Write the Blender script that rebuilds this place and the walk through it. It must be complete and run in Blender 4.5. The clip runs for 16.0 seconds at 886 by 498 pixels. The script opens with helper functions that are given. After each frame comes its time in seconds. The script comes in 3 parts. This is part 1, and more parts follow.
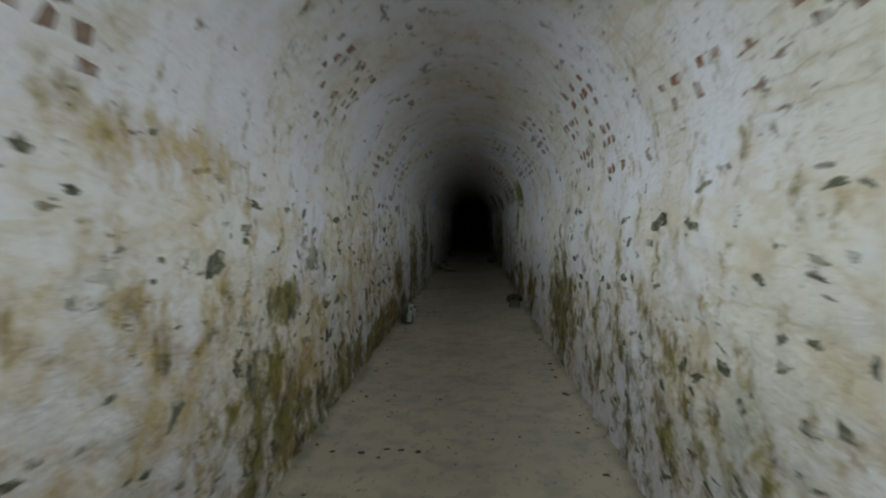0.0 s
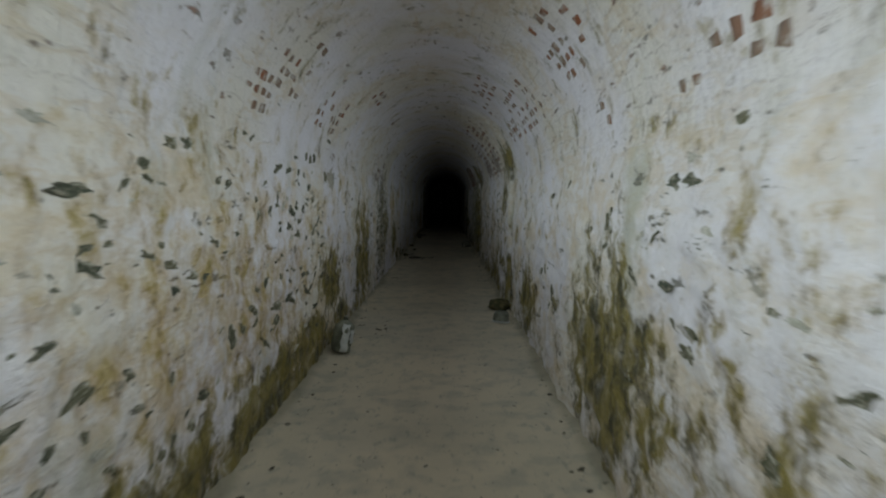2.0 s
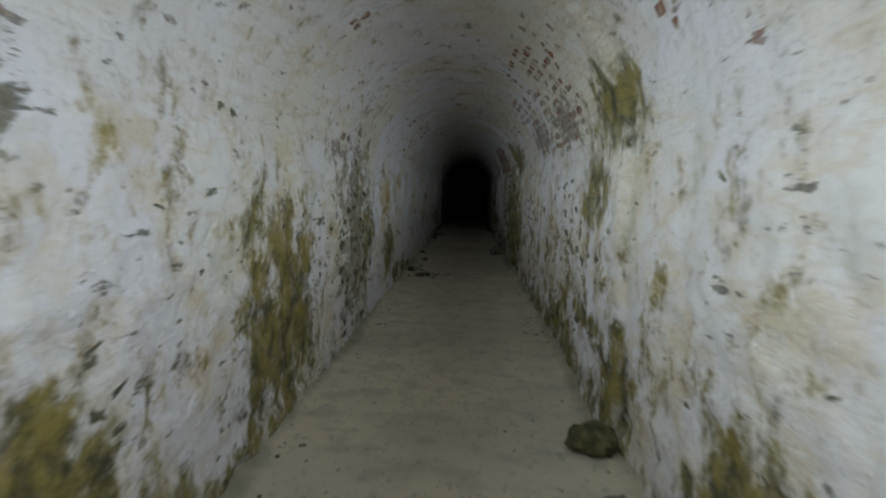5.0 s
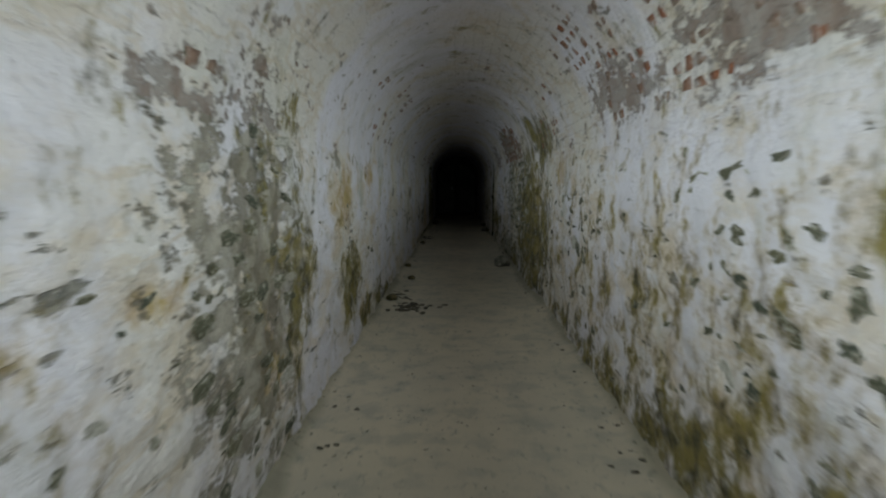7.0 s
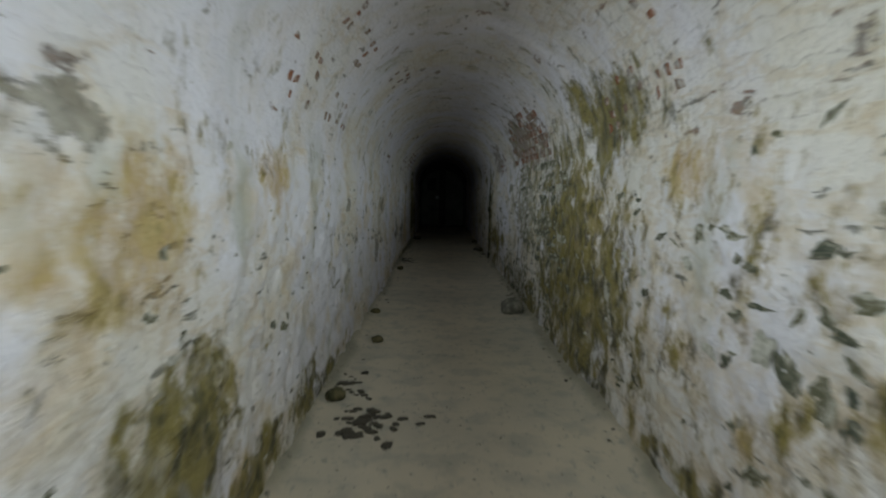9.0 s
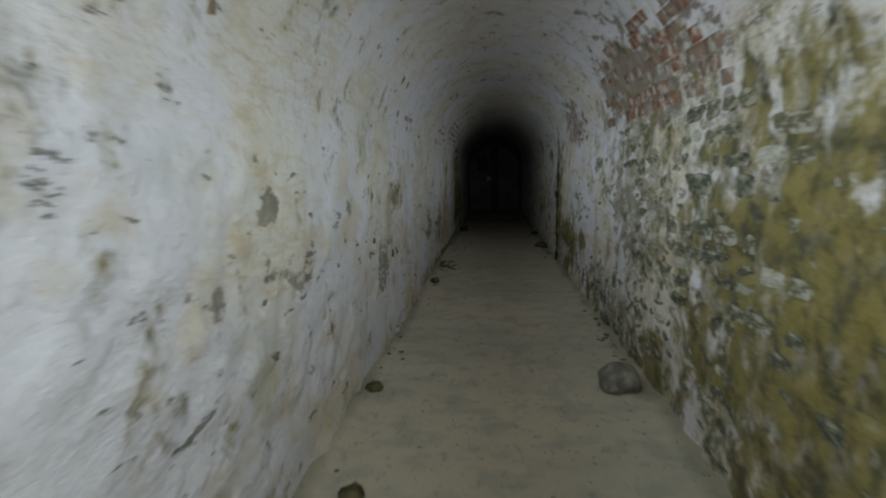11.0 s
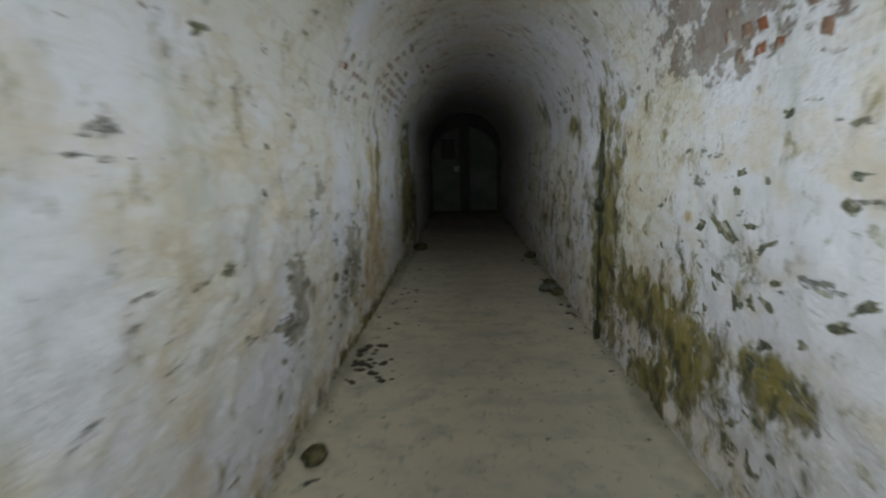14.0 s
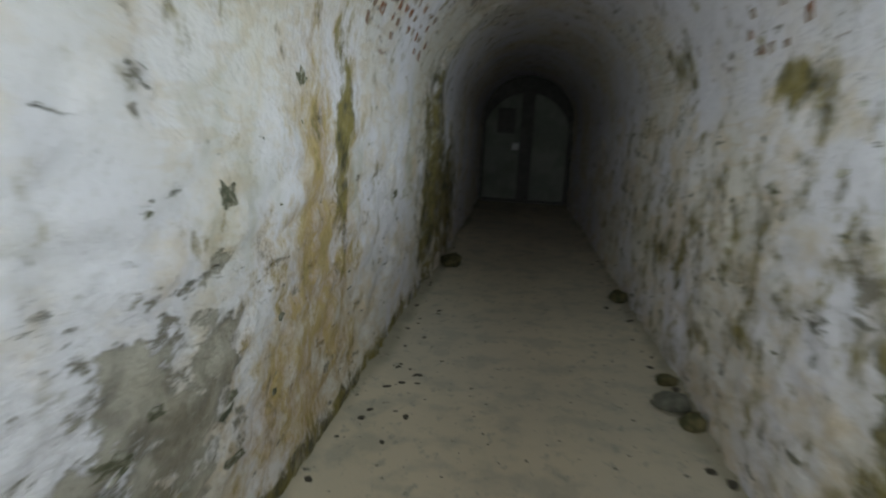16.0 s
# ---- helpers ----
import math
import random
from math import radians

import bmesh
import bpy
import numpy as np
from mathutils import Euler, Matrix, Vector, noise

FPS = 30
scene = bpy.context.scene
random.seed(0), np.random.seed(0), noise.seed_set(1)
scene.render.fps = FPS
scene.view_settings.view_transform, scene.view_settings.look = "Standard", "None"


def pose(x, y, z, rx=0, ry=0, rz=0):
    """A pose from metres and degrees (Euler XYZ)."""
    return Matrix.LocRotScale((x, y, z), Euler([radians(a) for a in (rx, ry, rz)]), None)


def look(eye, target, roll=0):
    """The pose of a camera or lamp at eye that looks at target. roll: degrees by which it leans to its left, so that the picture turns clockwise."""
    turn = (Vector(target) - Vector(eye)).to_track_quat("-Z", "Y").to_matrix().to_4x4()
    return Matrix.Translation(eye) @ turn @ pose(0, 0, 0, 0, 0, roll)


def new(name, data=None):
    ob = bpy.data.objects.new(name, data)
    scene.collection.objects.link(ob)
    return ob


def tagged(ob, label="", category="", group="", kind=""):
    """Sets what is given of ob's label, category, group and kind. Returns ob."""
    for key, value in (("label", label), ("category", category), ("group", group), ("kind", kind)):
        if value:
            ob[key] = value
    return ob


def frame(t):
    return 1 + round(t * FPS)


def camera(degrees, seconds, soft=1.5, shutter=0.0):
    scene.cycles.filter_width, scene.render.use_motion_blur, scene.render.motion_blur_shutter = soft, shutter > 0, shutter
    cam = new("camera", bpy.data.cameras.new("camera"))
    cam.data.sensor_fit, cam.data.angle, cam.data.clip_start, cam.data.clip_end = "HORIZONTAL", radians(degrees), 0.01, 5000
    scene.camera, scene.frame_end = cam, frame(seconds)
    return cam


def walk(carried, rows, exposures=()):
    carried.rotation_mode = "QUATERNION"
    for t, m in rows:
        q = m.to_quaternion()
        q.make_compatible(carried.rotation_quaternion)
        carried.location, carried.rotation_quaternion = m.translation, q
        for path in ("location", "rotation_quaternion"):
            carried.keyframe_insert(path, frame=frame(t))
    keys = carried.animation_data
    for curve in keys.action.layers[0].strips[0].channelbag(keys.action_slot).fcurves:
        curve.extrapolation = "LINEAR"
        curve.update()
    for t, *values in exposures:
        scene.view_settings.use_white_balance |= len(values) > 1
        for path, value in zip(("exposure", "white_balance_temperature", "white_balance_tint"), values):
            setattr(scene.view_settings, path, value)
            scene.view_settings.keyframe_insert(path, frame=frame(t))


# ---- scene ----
# ---------------------------------------------------------------- camera
LENS = 73.0
cam = camera(LENS, 16.0, soft=2.0, shutter=0.6)
DECAY = 5.0                # metres over which the fixed lamps' strength falls by e
PATH = [
    (0.0, pose(0.075, 0.000, 1.300, 87.31, 0.13, 2.80)),
    (0.5, pose(0.061, 0.745, 1.293, 85.51, -0.31, 2.02)),
    (1.0, pose(0.144, 1.451, 1.293, 84.81, -1.01, 1.95)),
    (1.5, pose(0.122, 2.012, 1.306, 86.61, -2.16, 0.91)),
    (2.0, pose(0.109, 2.628, 1.300, 85.11, -0.78, 0.34)),
    (2.5, pose(0.129, 3.242, 1.305, 85.51, -1.38, 0.47)),
    (3.0, pose(0.163, 3.928, 1.300, 85.21, -1.27, -1.44)),
    (3.5, pose(0.192, 4.603, 1.302, 84.71, -2.00, 2.10)),
    (4.0, pose(0.163, 5.314, 1.303, 84.21, -1.30, 2.07)),
    (6.5, pose(-0.030, 8.651, 1.302, 84.10, -1.05, 3.16)),
    (7.0, pose(-0.082, 9.388, 1.300, 83.60, 0.15, 1.10)),
    (7.5, pose(-0.108, 10.092, 1.308, 84.70, -1.58, 2.59)),
    (8.0, pose(-0.139, 10.826, 1.310, 84.39, 0.40, -0.01)),
    (8.5, pose(-0.151, 11.522, 1.306, 84.40, -0.91, 1.85)),
    (9.0, pose(-0.154, 12.295, 1.302, 84.39, -0.72, -0.46)),
    (11.5, pose(-0.080, 15.850, 1.297, 82.02, 0.96, 5.15)),
    (12.0, pose(-0.070, 16.585, 1.293, 81.49, 0.40, 1.99)),
    (12.5, pose(-0.079, 17.304, 1.291, 81.02, 0.13, 5.67)),
    (13.0, pose(-0.093, 18.081, 1.295, 81.69, 0.26, 2.42)),
    (13.5, pose(-0.130, 18.796, 1.280, 82.10, 0.35, 3.72)),
    (14.0, pose(-0.114, 19.636, 1.274, 81.48, 1.14, 1.58)),
    (14.5, pose(-0.143, 20.342, 1.281, 79.81, -1.39, -4.62)),
    (15.0, pose(-0.111, 21.072, 1.278, 78.89, 0.15, 1.73)),
    (15.5, pose(-0.166, 21.765, 1.308, 81.07, -2.75, 1.25)),
    (16.0, pose(-0.116, 22.432, 1.300, 78.63, -2.97, 7.24)),
]


def stops(y):
    """The exposure rises along y to make up for the weakening lamp row."""
    return EXPOSURE + (y - 11.0) / DECAY / math.log(2) - float(np.interp(y, (6, 17), (0, -0.03)))


EXPOSURE = -0.2
walk(cam, PATH, [(t, stops(m.translation.y), 6500, 10) for t, m in PATH])

# ---------------------------------------------------------------- world and light
world = bpy.data.worlds.new("world")
scene.world = world
world.use_nodes = True
world.node_tree.nodes["Background"].inputs[0].default_value = (0.0, 0.0, 0.0, 1)
world.node_tree.nodes["Background"].inputs[1].default_value = 0.0

# added fixed lamps for the carried torch, strongest at the mouth, falling off inwards
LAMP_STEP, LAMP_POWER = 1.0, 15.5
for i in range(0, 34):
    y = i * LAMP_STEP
    # past 25.8 they drop faster, which keeps the far doors dark
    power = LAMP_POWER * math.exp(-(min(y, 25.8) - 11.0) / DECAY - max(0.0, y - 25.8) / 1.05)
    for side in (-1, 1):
        lamp = bpy.data.lights.new("torch_stand_in", "SPOT")
        # left and right strengths are tuned along y to imitate the torch's aim
        side_gain = ((6, 12, 19, 21.5, 24), (0.72, 0.88, 0.82, 0.6, 1.0)) if side < 0 else ((9, 13, 22.8, 25), (1.06, 0.90, 0.98, 0.33))
        lamp.energy = power * float(np.interp(y, *side_gain))
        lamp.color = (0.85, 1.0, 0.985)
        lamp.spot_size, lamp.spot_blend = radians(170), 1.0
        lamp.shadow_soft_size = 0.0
        new("torch_stand_in", lamp).matrix_world = look((0.0, y, 1.4), (side * 0.98, y + 0.2, 1.31))

# ---------------------------------------------------------------- plan of the passage
Y0, Y1 = -2.6, 34.0        # closed end behind, doors at the far end
SPRING = 1.52              # where the brick vault starts
LEFT = [(-3, -0.885), (8, -0.89), (14, -0.90), (19, -0.885), (21, -0.855), (27.3, -0.83), (27.4, -0.795), (34, -0.82)]
RIGHT = [(-3, 0.885), (9.60, 0.885), (9.68, 0.845), (13, 0.87), (16.25, 0.87), (16.33, 0.835), (19, 0.85), (34, 0.85)]


def along(table, y):
    ys, vs = zip(*table)
    return float(np.interp(y, ys, vs))


def section(y, s):
    """A point of the bare passage at y and its inward normal; s runs up the left wall (0..1), over the vault (1..2), down the right wall (2..3)."""
    a, b = along(LEFT, y), along(RIGHT, y)
    c, r = (a + b) / 2, (b - a) / 2
    if s <= 1:
        return Vector((a, y, s * SPRING)), Vector((1, 0, 0))
    if s >= 2:
        return Vector((b, y, (3 - s) * SPRING)), Vector((-1, 0, 0))
    w = math.pi * (2 - s)
    return Vector((c + r * math.cos(w), y, SPRING + r * 1.0 * math.sin(w))), Vector((-math.cos(w), 0, -math.sin(w)))


# stains: wall ("L" or "R"), y, z, half length, half height, kind, strength
STAINS = {"ochre": [], "algae": [], "bare": []}


def stain(kind, side, *spots):
    for y, z, dy, dz, *k in spots:
        STAINS[kind].append((side, y, z, dy, dz, k[0] if k else 0.86 if kind == "bare" else 1.0))


BRICKS, STONES = [], []


def bricks_show(side, *spots):
    for spot in spots:
        BRICKS.append((side, *spot))


def stones_show(side, *spots):
    for spot in spots:
        STONES.append((side, *spot))


# where the whitewash has gone, section by section: distance in, height up the curve, half length, half height
stain("algae", "L", (2.99, 0.87, 0.18, 0.11), (5.72, 0.13, 0.84, 0.13), (5.73, 0.1, 0.31, 0.1), (5.78, 0.14, 0.37, 0.14), (6.88, 0.26, 0.57, 0.12), (7.73, 0.54, 0.34, 0.11), (7.82, 0.57, 0.4, 0.2), (7.87, 0.45, 0.25, 0.11), (8.39, 0.22, 0.23, 0.11), (9.29, 1.16, 0.11, 0.13), (9.75, 0.82, 0.09, 0.15), (9.94, 0.5, 0.4, 0.5), (11.84, 1.09, 0.25, 0.52, 0.6), (11.9, 1.01, 0.27, 0.56, 0.55), (12.4, 0.75, 0.16, 0.6, 0.9), (12.49, 0.82, 0.12, 0.28), (12.55, 0.81, 0.13, 0.38), (13.92, 0.58, 0.25, 0.15), (13.94, 0.49, 0.18, 0.22), (14.1, 0.52, 0.24, 0.21))
stain("algae", "L", (14.69, 0.13, 0.26, 0.13), (15.61, 0.13, 0.28, 0.13), (16.29, 0.06, 0.37, 0.06), (24.83, 1.21, 0.09, 0.36), (27.46, 0.83, 0.46, 0.82), (28.27, 0.6, 0.61, 0.53))
stain("algae", "R", (5.44, 0.56, 0.59, 0.33), (5.46, 0.52, 0.57, 0.41), (6.79, 0.57, 0.12, 0.04), (8.17, 0.32, 0.38, 0.26), (8.17, 0.4, 0.38, 0.21), (9.67, 0.27, 0.31, 0.27), (9.81, 1.72, 0.46, 0.18), (10.3, 0.51, 0.47, 0.05), (10.33, 1.34, 0.32, 0.14), (10.35, 0.63, 0.07, 0.06), (10.41, 1.31, 0.24, 0.13), (11.72, 0.19, 0.35, 0.19), (11.97, 0.23, 0.17, 0.13), (14.63, 0.12, 0.16, 0.06), (15.76, 1.75, 0.55, 0.18), (16.05, 1.59, 0.19, 0.25), (16.34, 1.9, 0.19, 0.13), (16.65, 0.48, 1.03, 0.48), (16.95, 0.79, 1.07, 0.79), (17.65, 0.44, 0.44, 0.15))
stain("algae", "R", (17.71, 1.35, 0.23, 0.05), (17.98, 1.15, 0.13, 0.08), (18.02, 1.03, 0.06, 0.04), (18.63, 0.18, 0.3, 0.18), (19.16, 1.87, 0.55, 0.18), (20.84, 0.18, 0.14, 0.05), (21.43, 0.56, 0.21, 0.09), (21.54, 0.56, 0.11, 0.07), (22.27, 0.39, 0.38, 0.22), (22.55, 0.45, 0.9, 0.16), (22.64, 0.1, 0.29, 0.09), (23.36, 1.56, 0.1, 0.02), (23.57, 0.74, 0.38, 0.68), (23.65, 0.32, 0.28, 0.09), (23.65, 0.62, 0.14, 0.21), (23.66, 0.82, 0.22, 0.74), (23.7, 1.24, 0.1, 0.22), (24.77, 1.53, 0.2, 0.07), (26.32, 1.71, 0.25, 0.14, 0.6))
stain("bare", "L", (3.49, 1.07, 0.17, 0.08), (7.79, 1.48, 0.14, 0.1), (9.78, 1.18, 0.09, 0.03), (10.95, 1.56, 0.1, 0.06), (10.99, 1.56, 0.15, 0.07), (13.5, 1.46, 0.13, 0.1), (16.78, 0.92, 0.06, 0.05), (17.19, 1.19, 0.08, 0.04), (17.37, 0.89, 0.15, 0.05), (19.39, 0.61, 0.19, 0.17), (19.87, 1.1, 0.16, 0.09), (20.17, 1.07, 0.11, 0.04), (22.23, 0.66, 0.19, 0.18), (22.71, 1.12, 0.08, 0.02), (23.31, 0.45, 0.16, 0.13), (23.48, 0.76, 0.24, 0.12), (23.6, 0.62, 0.3, 0.23))
stain("bare", "R", (11.25, 1.8, 0.5, 0.16), (12.62, 1.76, 0.55, 0.12), (12.78, 1.83, 0.55, 0.15), (13.75, 1.66, 0.06, 0.03), (20.62, 1.33, 0.1, 0.04), (21.88, 1.79, 0.55, 0.19), (21.88, 1.82, 0.55, 0.19), (21.88, 1.84, 0.55, 0.19), (22.04, 1.65, 0.22, 0.04), (24.13, 0.93, 0.07, 0.07))
stain("ochre", "L", (2.05, 1.52, 0.37, 0.1), (2.95, 0.12, 0.46, 0.12), (3.06, 0.51, 0.93, 0.3), (5.08, 0.14, 0.36, 0.14), (6.71, 0.24, 0.59, 0.24), (7, 0.21, 0.8, 0.2), (7.71, 0.6, 0.48, 0.23), (7.77, 0.56, 0.44, 0.2), (9.94, 0.75, 0.23, 0.19), (10.13, 0.96, 0.34, 0.07), (10.95, 0.98, 0.13, 0.04), (10.97, 0.98, 0.15, 0.05), (11.93, 0.69, 0.31, 0.39), (13.39, 1.14, 0.08, 0.04), (13.74, 1.21, 0.34, 0.22), (13.79, 1.18, 0.21, 0.2), (13.87, 1.2, 0.18, 0.25), (14.5, 0.22, 0.16, 0.1), (15.06, 1.3, 0.26, 0.14), (19.8, 0.45, 0.09, 0.06))
stain("ochre", "L", (19.97, 1.06, 0.25, 0.04), (20, 1.1, 0.3, 0.08), (20.26, 0.86, 0.1, 0.05), (24.36, 0.67, 0.16, 0.1), (24.39, 0.49, 0.39, 0.17), (24.51, 0.43, 0.65, 0.31), (24.54, 0.98, 0.3, 0.59), (24.7, 0.88, 0.42, 0.71))
stain("ochre", "R", (7.94, 0.48, 0.36, 0.17), (10.4, 1.15, 0.23, 0.06), (14.19, 0.49, 0.1, 0.06), (14.77, 1.4, 0.25, 0.12), (16.41, 1.07, 0.72, 0.39), (22.17, 1.02, 0.08, 0.02), (22.34, 0.4, 0.42, 0.25), (22.5, 0.61, 0.25, 0.07))
bricks_show("L", (1.29, 1.7, 0.1, 0.07), (3.44, 2.15, 0.4, 0.13), (5.68, 1.88, 0.09, 0.02), (6.12, 2, 0.2, 0.07), (6.31, 2.19, 0.08, 0.03), (7.37, 1.96, 0.25, 0.11), (11.22, 1.69, 0.04, 0.02), (15.33, 1.86, 0.23, 0.1), (15.63, 2.29, 0.13, 0.05), (16.25, 1.83, 0.48, 0.06), (23.61, 1.74, 0.34, 0.07), (24.11, 1.7, 0.1, 0.03), (25.1, 1.99, 0.56, 0.15), (25.67, 1.89, 0.7, 0.15))
bricks_show("R", (2.09, 1.81, 0.23, 0.06), (3.66, 1.95, 0.23, 0.19), (3.84, 1.84, 0.07, 0.03), (4.26, 1.83, 0.2, 0.14), (4.63, 1.69, 0.02, 0.02), (4.86, 1.77, 0.04, 0.02), (5.63, 1.75, 0.09, 0.05), (5.7, 2.16, 0.36, 0.11), (5.95, 2.05, 0.25, 0.08), (7.46, 1.92, 0.16, 0.03), (7.58, 2.05, 0.53, 0.15), (8.21, 2.44, 0.4, 0.06), (8.67, 1.97, 0.26, 0.06), (8.78, 2.32, 0.34, 0.03), (10.98, 1.76, 0.21, 0.06), (11.24, 2.35, 0.79, 0.13), (11.6, 1.75, 0.28, 0.06), (11.81, 1.97, 1.14, 0.26), (13.25, 2.21, 0.34, 0.12), (15.09, 1.79, 0.29, 0.04))
bricks_show("R", (15.62, 1.76, 0.23, 0.13), (18.16, 1.69, 0.07, 0.02), (18.5, 1.83, 0.38, 0.05), (19.07, 1.69, 0.84, 0.09), (19.48, 1.99, 0.18, 0.04), (21.51, 1.74, 0.24, 0.12), (25.03, 1.73, 0.18, 0.08))
stones_show("L", (1.23, 1.46, 0.05, 0.03), (1.49, 1.15, 0.08, 0.05), (1.63, 0.57, 0.13, 0.05), (1.75, 1.12, 0.07, 0.03), (1.78, 1.57, 0.07, 0.02), (1.86, 0.69, 0.09, 0.05), (2.08, 1.16, 0.13, 0.07), (2.42, 0.69, 0.15, 0.05), (3.38, 1.34, 0.04, 0.03), (3.4, 0.79, 0.03, 0.02), (3.58, 1.24, 0.06, 0.02), (3.9, 1.16, 0.08, 0.02), (3.94, 1.51, 0.03, 0.02), (3.95, 0.55, 0.16, 0.06), (4.07, 1.48, 0.07, 0.02), (4.16, 0.64, 0.11, 0.04), (4.27, 0.75, 0.1, 0.03), (4.55, 1.34, 0.12, 0.02), (4.74, 0.63, 0.05, 0.04), (4.76, 1.04, 0.05, 0.03))
stones_show("L", (4.85, 0.36, 0.14, 0.06), (4.88, 1.48, 0.12, 0.04), (5.01, 0.98, 0.13, 0.03), (5.11, 0.47, 0.14, 0.04), (5.28, 1.35, 0.11, 0.03), (5.45, 0.67, 0.12, 0.08), (5.65, 1.6, 0.12, 0.02), (5.7, 0.7, 0.08, 0.03), (5.86, 1.37, 0.06, 0.02), (6.16, 1.23, 0.18, 0.03), (6.57, 1.55, 0.07, 0.02), (6.62, 1.21, 0.19, 0.03), (6.7, 1.12, 0.07, 0.03), (6.71, 1.38, 0.07, 0.03), (6.85, 1.06, 0.09, 0.03), (6.88, 0.62, 0.1, 0.02), (6.92, 0.79, 0.06, 0.04), (6.95, 1.27, 0.07, 0.02), (6.96, 0.98, 0.15, 0.04), (6.98, 0.86, 0.06, 0.02))
stones_show("L", (7.03, 0.62, 0.07, 0.02), (7.03, 1.57, 0.2, 0.05), (7.36, 1.09, 0.06, 0.02), (7.59, 0.22, 0.07, 0.03), (7.59, 0.86, 0.1, 0.04), (7.6, 1.75, 0.1, 0.03), (9.05, 1.6, 0.12, 0.03), (9.77, 1.08, 0.03, 0.02), (10.29, 0.43, 0.1, 0.03), (10.49, 0.71, 0.04, 0.02), (10.63, 0.76, 0.04, 0.02), (10.63, 1.05, 0.06, 0.02), (10.92, 0.6, 0.07, 0.03), (10.92, 0.99, 0.05, 0.02), (11.21, 1.69, 0.05, 0.02), (13.82, 0.96, 0.05, 0.02), (13.9, 1.11, 0.03, 0.04), (13.93, 0.82, 0.05, 0.02), (14.06, 0.87, 0.04, 0.02), (14.48, 1.45, 0.04, 0.02))
stones_show("L", (15.1, 0.66, 0.2, 0.04), (17.14, 0.85, 0.03, 0.02), (17.16, 0.64, 0.07, 0.02), (18.63, 0.53, 0.02, 0.02), (18.79, 0.46, 0.03, 0.03), (18.84, 0.91, 0.04, 0.02), (18.86, 1.27, 0.05, 0.02), (19.11, 0.84, 0.05, 0.03), (19.39, 0.45, 0.12, 0.05), (19.78, 1.2, 0.03, 0.02), (19.8, 0.68, 0.12, 0.04), (19.97, 0.66, 0.02, 0.03), (20.04, 1.13, 0.07, 0.04), (20.1, 1.2, 0.04, 0.02), (20.21, 1.17, 0.04, 0.02), (20.41, 1.16, 0.06, 0.02), (20.72, 0.44, 0.08, 0.04), (21.4, 1.66, 0.08, 0.03), (21.51, 0.94, 0.06, 0.03), (21.65, 1.02, 0.03, 0.02))
stones_show("L", (22.97, 1.29, 0.04, 0.02), (23.03, 1.19, 0.03, 0.02), (23.1, 0.81, 0.02, 0.03), (23.84, 1.11, 0.06, 0.04), (24.36, 1.43, 0.06, 0.04), (26.01, 0.89, 0.2, 0.05))
stones_show("R", (1.23, 1, 0.02, 0.03), (1.31, 1.22, 0.06, 0.02), (1.33, 1.38, 0.11, 0.02), (1.42, 0.8, 0.05, 0.02), (1.55, 0.92, 0.05, 0.02), (1.62, 1.23, 0.08, 0.02), (2.18, 1.4, 0.1, 0.02), (2.21, 1.29, 0.1, 0.03), (3.1, 1, 0.16, 0.03), (3.19, 1.3, 0.09, 0.02), (3.37, 0.75, 0.09, 0.03), (3.61, 1.55, 0.07, 0.02), (3.67, 0.92, 0.09, 0.02), (3.97, 1.04, 0.12, 0.02), (3.98, 0.68, 0.06, 0.05), (4.23, 1.52, 0.07, 0.04), (4.36, 1.21, 0.04, 0.02), (4.5, 0.81, 0.08, 0.03), (4.52, 1.36, 0.07, 0.03), (4.53, 1.44, 0.07, 0.02))
stones_show("R", (4.57, 0.89, 0.12, 0.02), (4.67, 1.36, 0.06, 0.03), (4.7, 1.01, 0.08, 0.03), (4.88, 1.16, 0.14, 0.02), (5.01, 1, 0.06, 0.02), (5.41, 1.2, 0.06, 0.07), (5.52, 1.08, 0.06, 0.03), (5.78, 1.14, 0.04, 0.02), (6.44, 1.39, 0.07, 0.03), (6.71, 1.57, 0.07, 0.02), (6.9, 0.62, 0.1, 0.06), (7.05, 1.32, 0.08, 0.02), (7.13, 0.5, 0.09, 0.04), (7.3, 0.62, 0.05, 0.04), (7.37, 0.73, 0.18, 0.06), (10.16, 0.9, 0.07, 0.04), (10.41, 1.19, 0.07, 0.02), (10.66, 0.84, 0.08, 0.04), (10.78, 1.32, 0.02, 0.02), (10.85, 1.01, 0.13, 0.05))
stones_show("R", (10.99, 0.87, 0.07, 0.03), (11.02, 1.15, 0.11, 0.04), (11.16, 1.37, 0.07, 0.02), (11.17, 0.87, 0.06, 0.04), (11.21, 0.41, 0.1, 0.08), (11.27, 1.27, 0.06, 0.02), (11.39, 1, 0.08, 0.02), (11.41, 0.65, 0.13, 0.04), (11.45, 1.14, 0.13, 0.04), (11.71, 1.32, 0.09, 0.02), (13.66, 0.92, 0.05, 0.06), (13.67, 0.74, 0.07, 0.05), (13.85, 1.51, 0.05, 0.02), (13.86, 0.96, 0.12, 0.04), (13.9, 0.51, 0.06, 0.05), (13.97, 0.81, 0.22, 0.11), (14.11, 1.48, 0.03, 0.02), (14.23, 0.96, 0.17, 0.04), (14.23, 1.44, 0.03, 0.02), (14.25, 1.08, 0.11, 0.03))
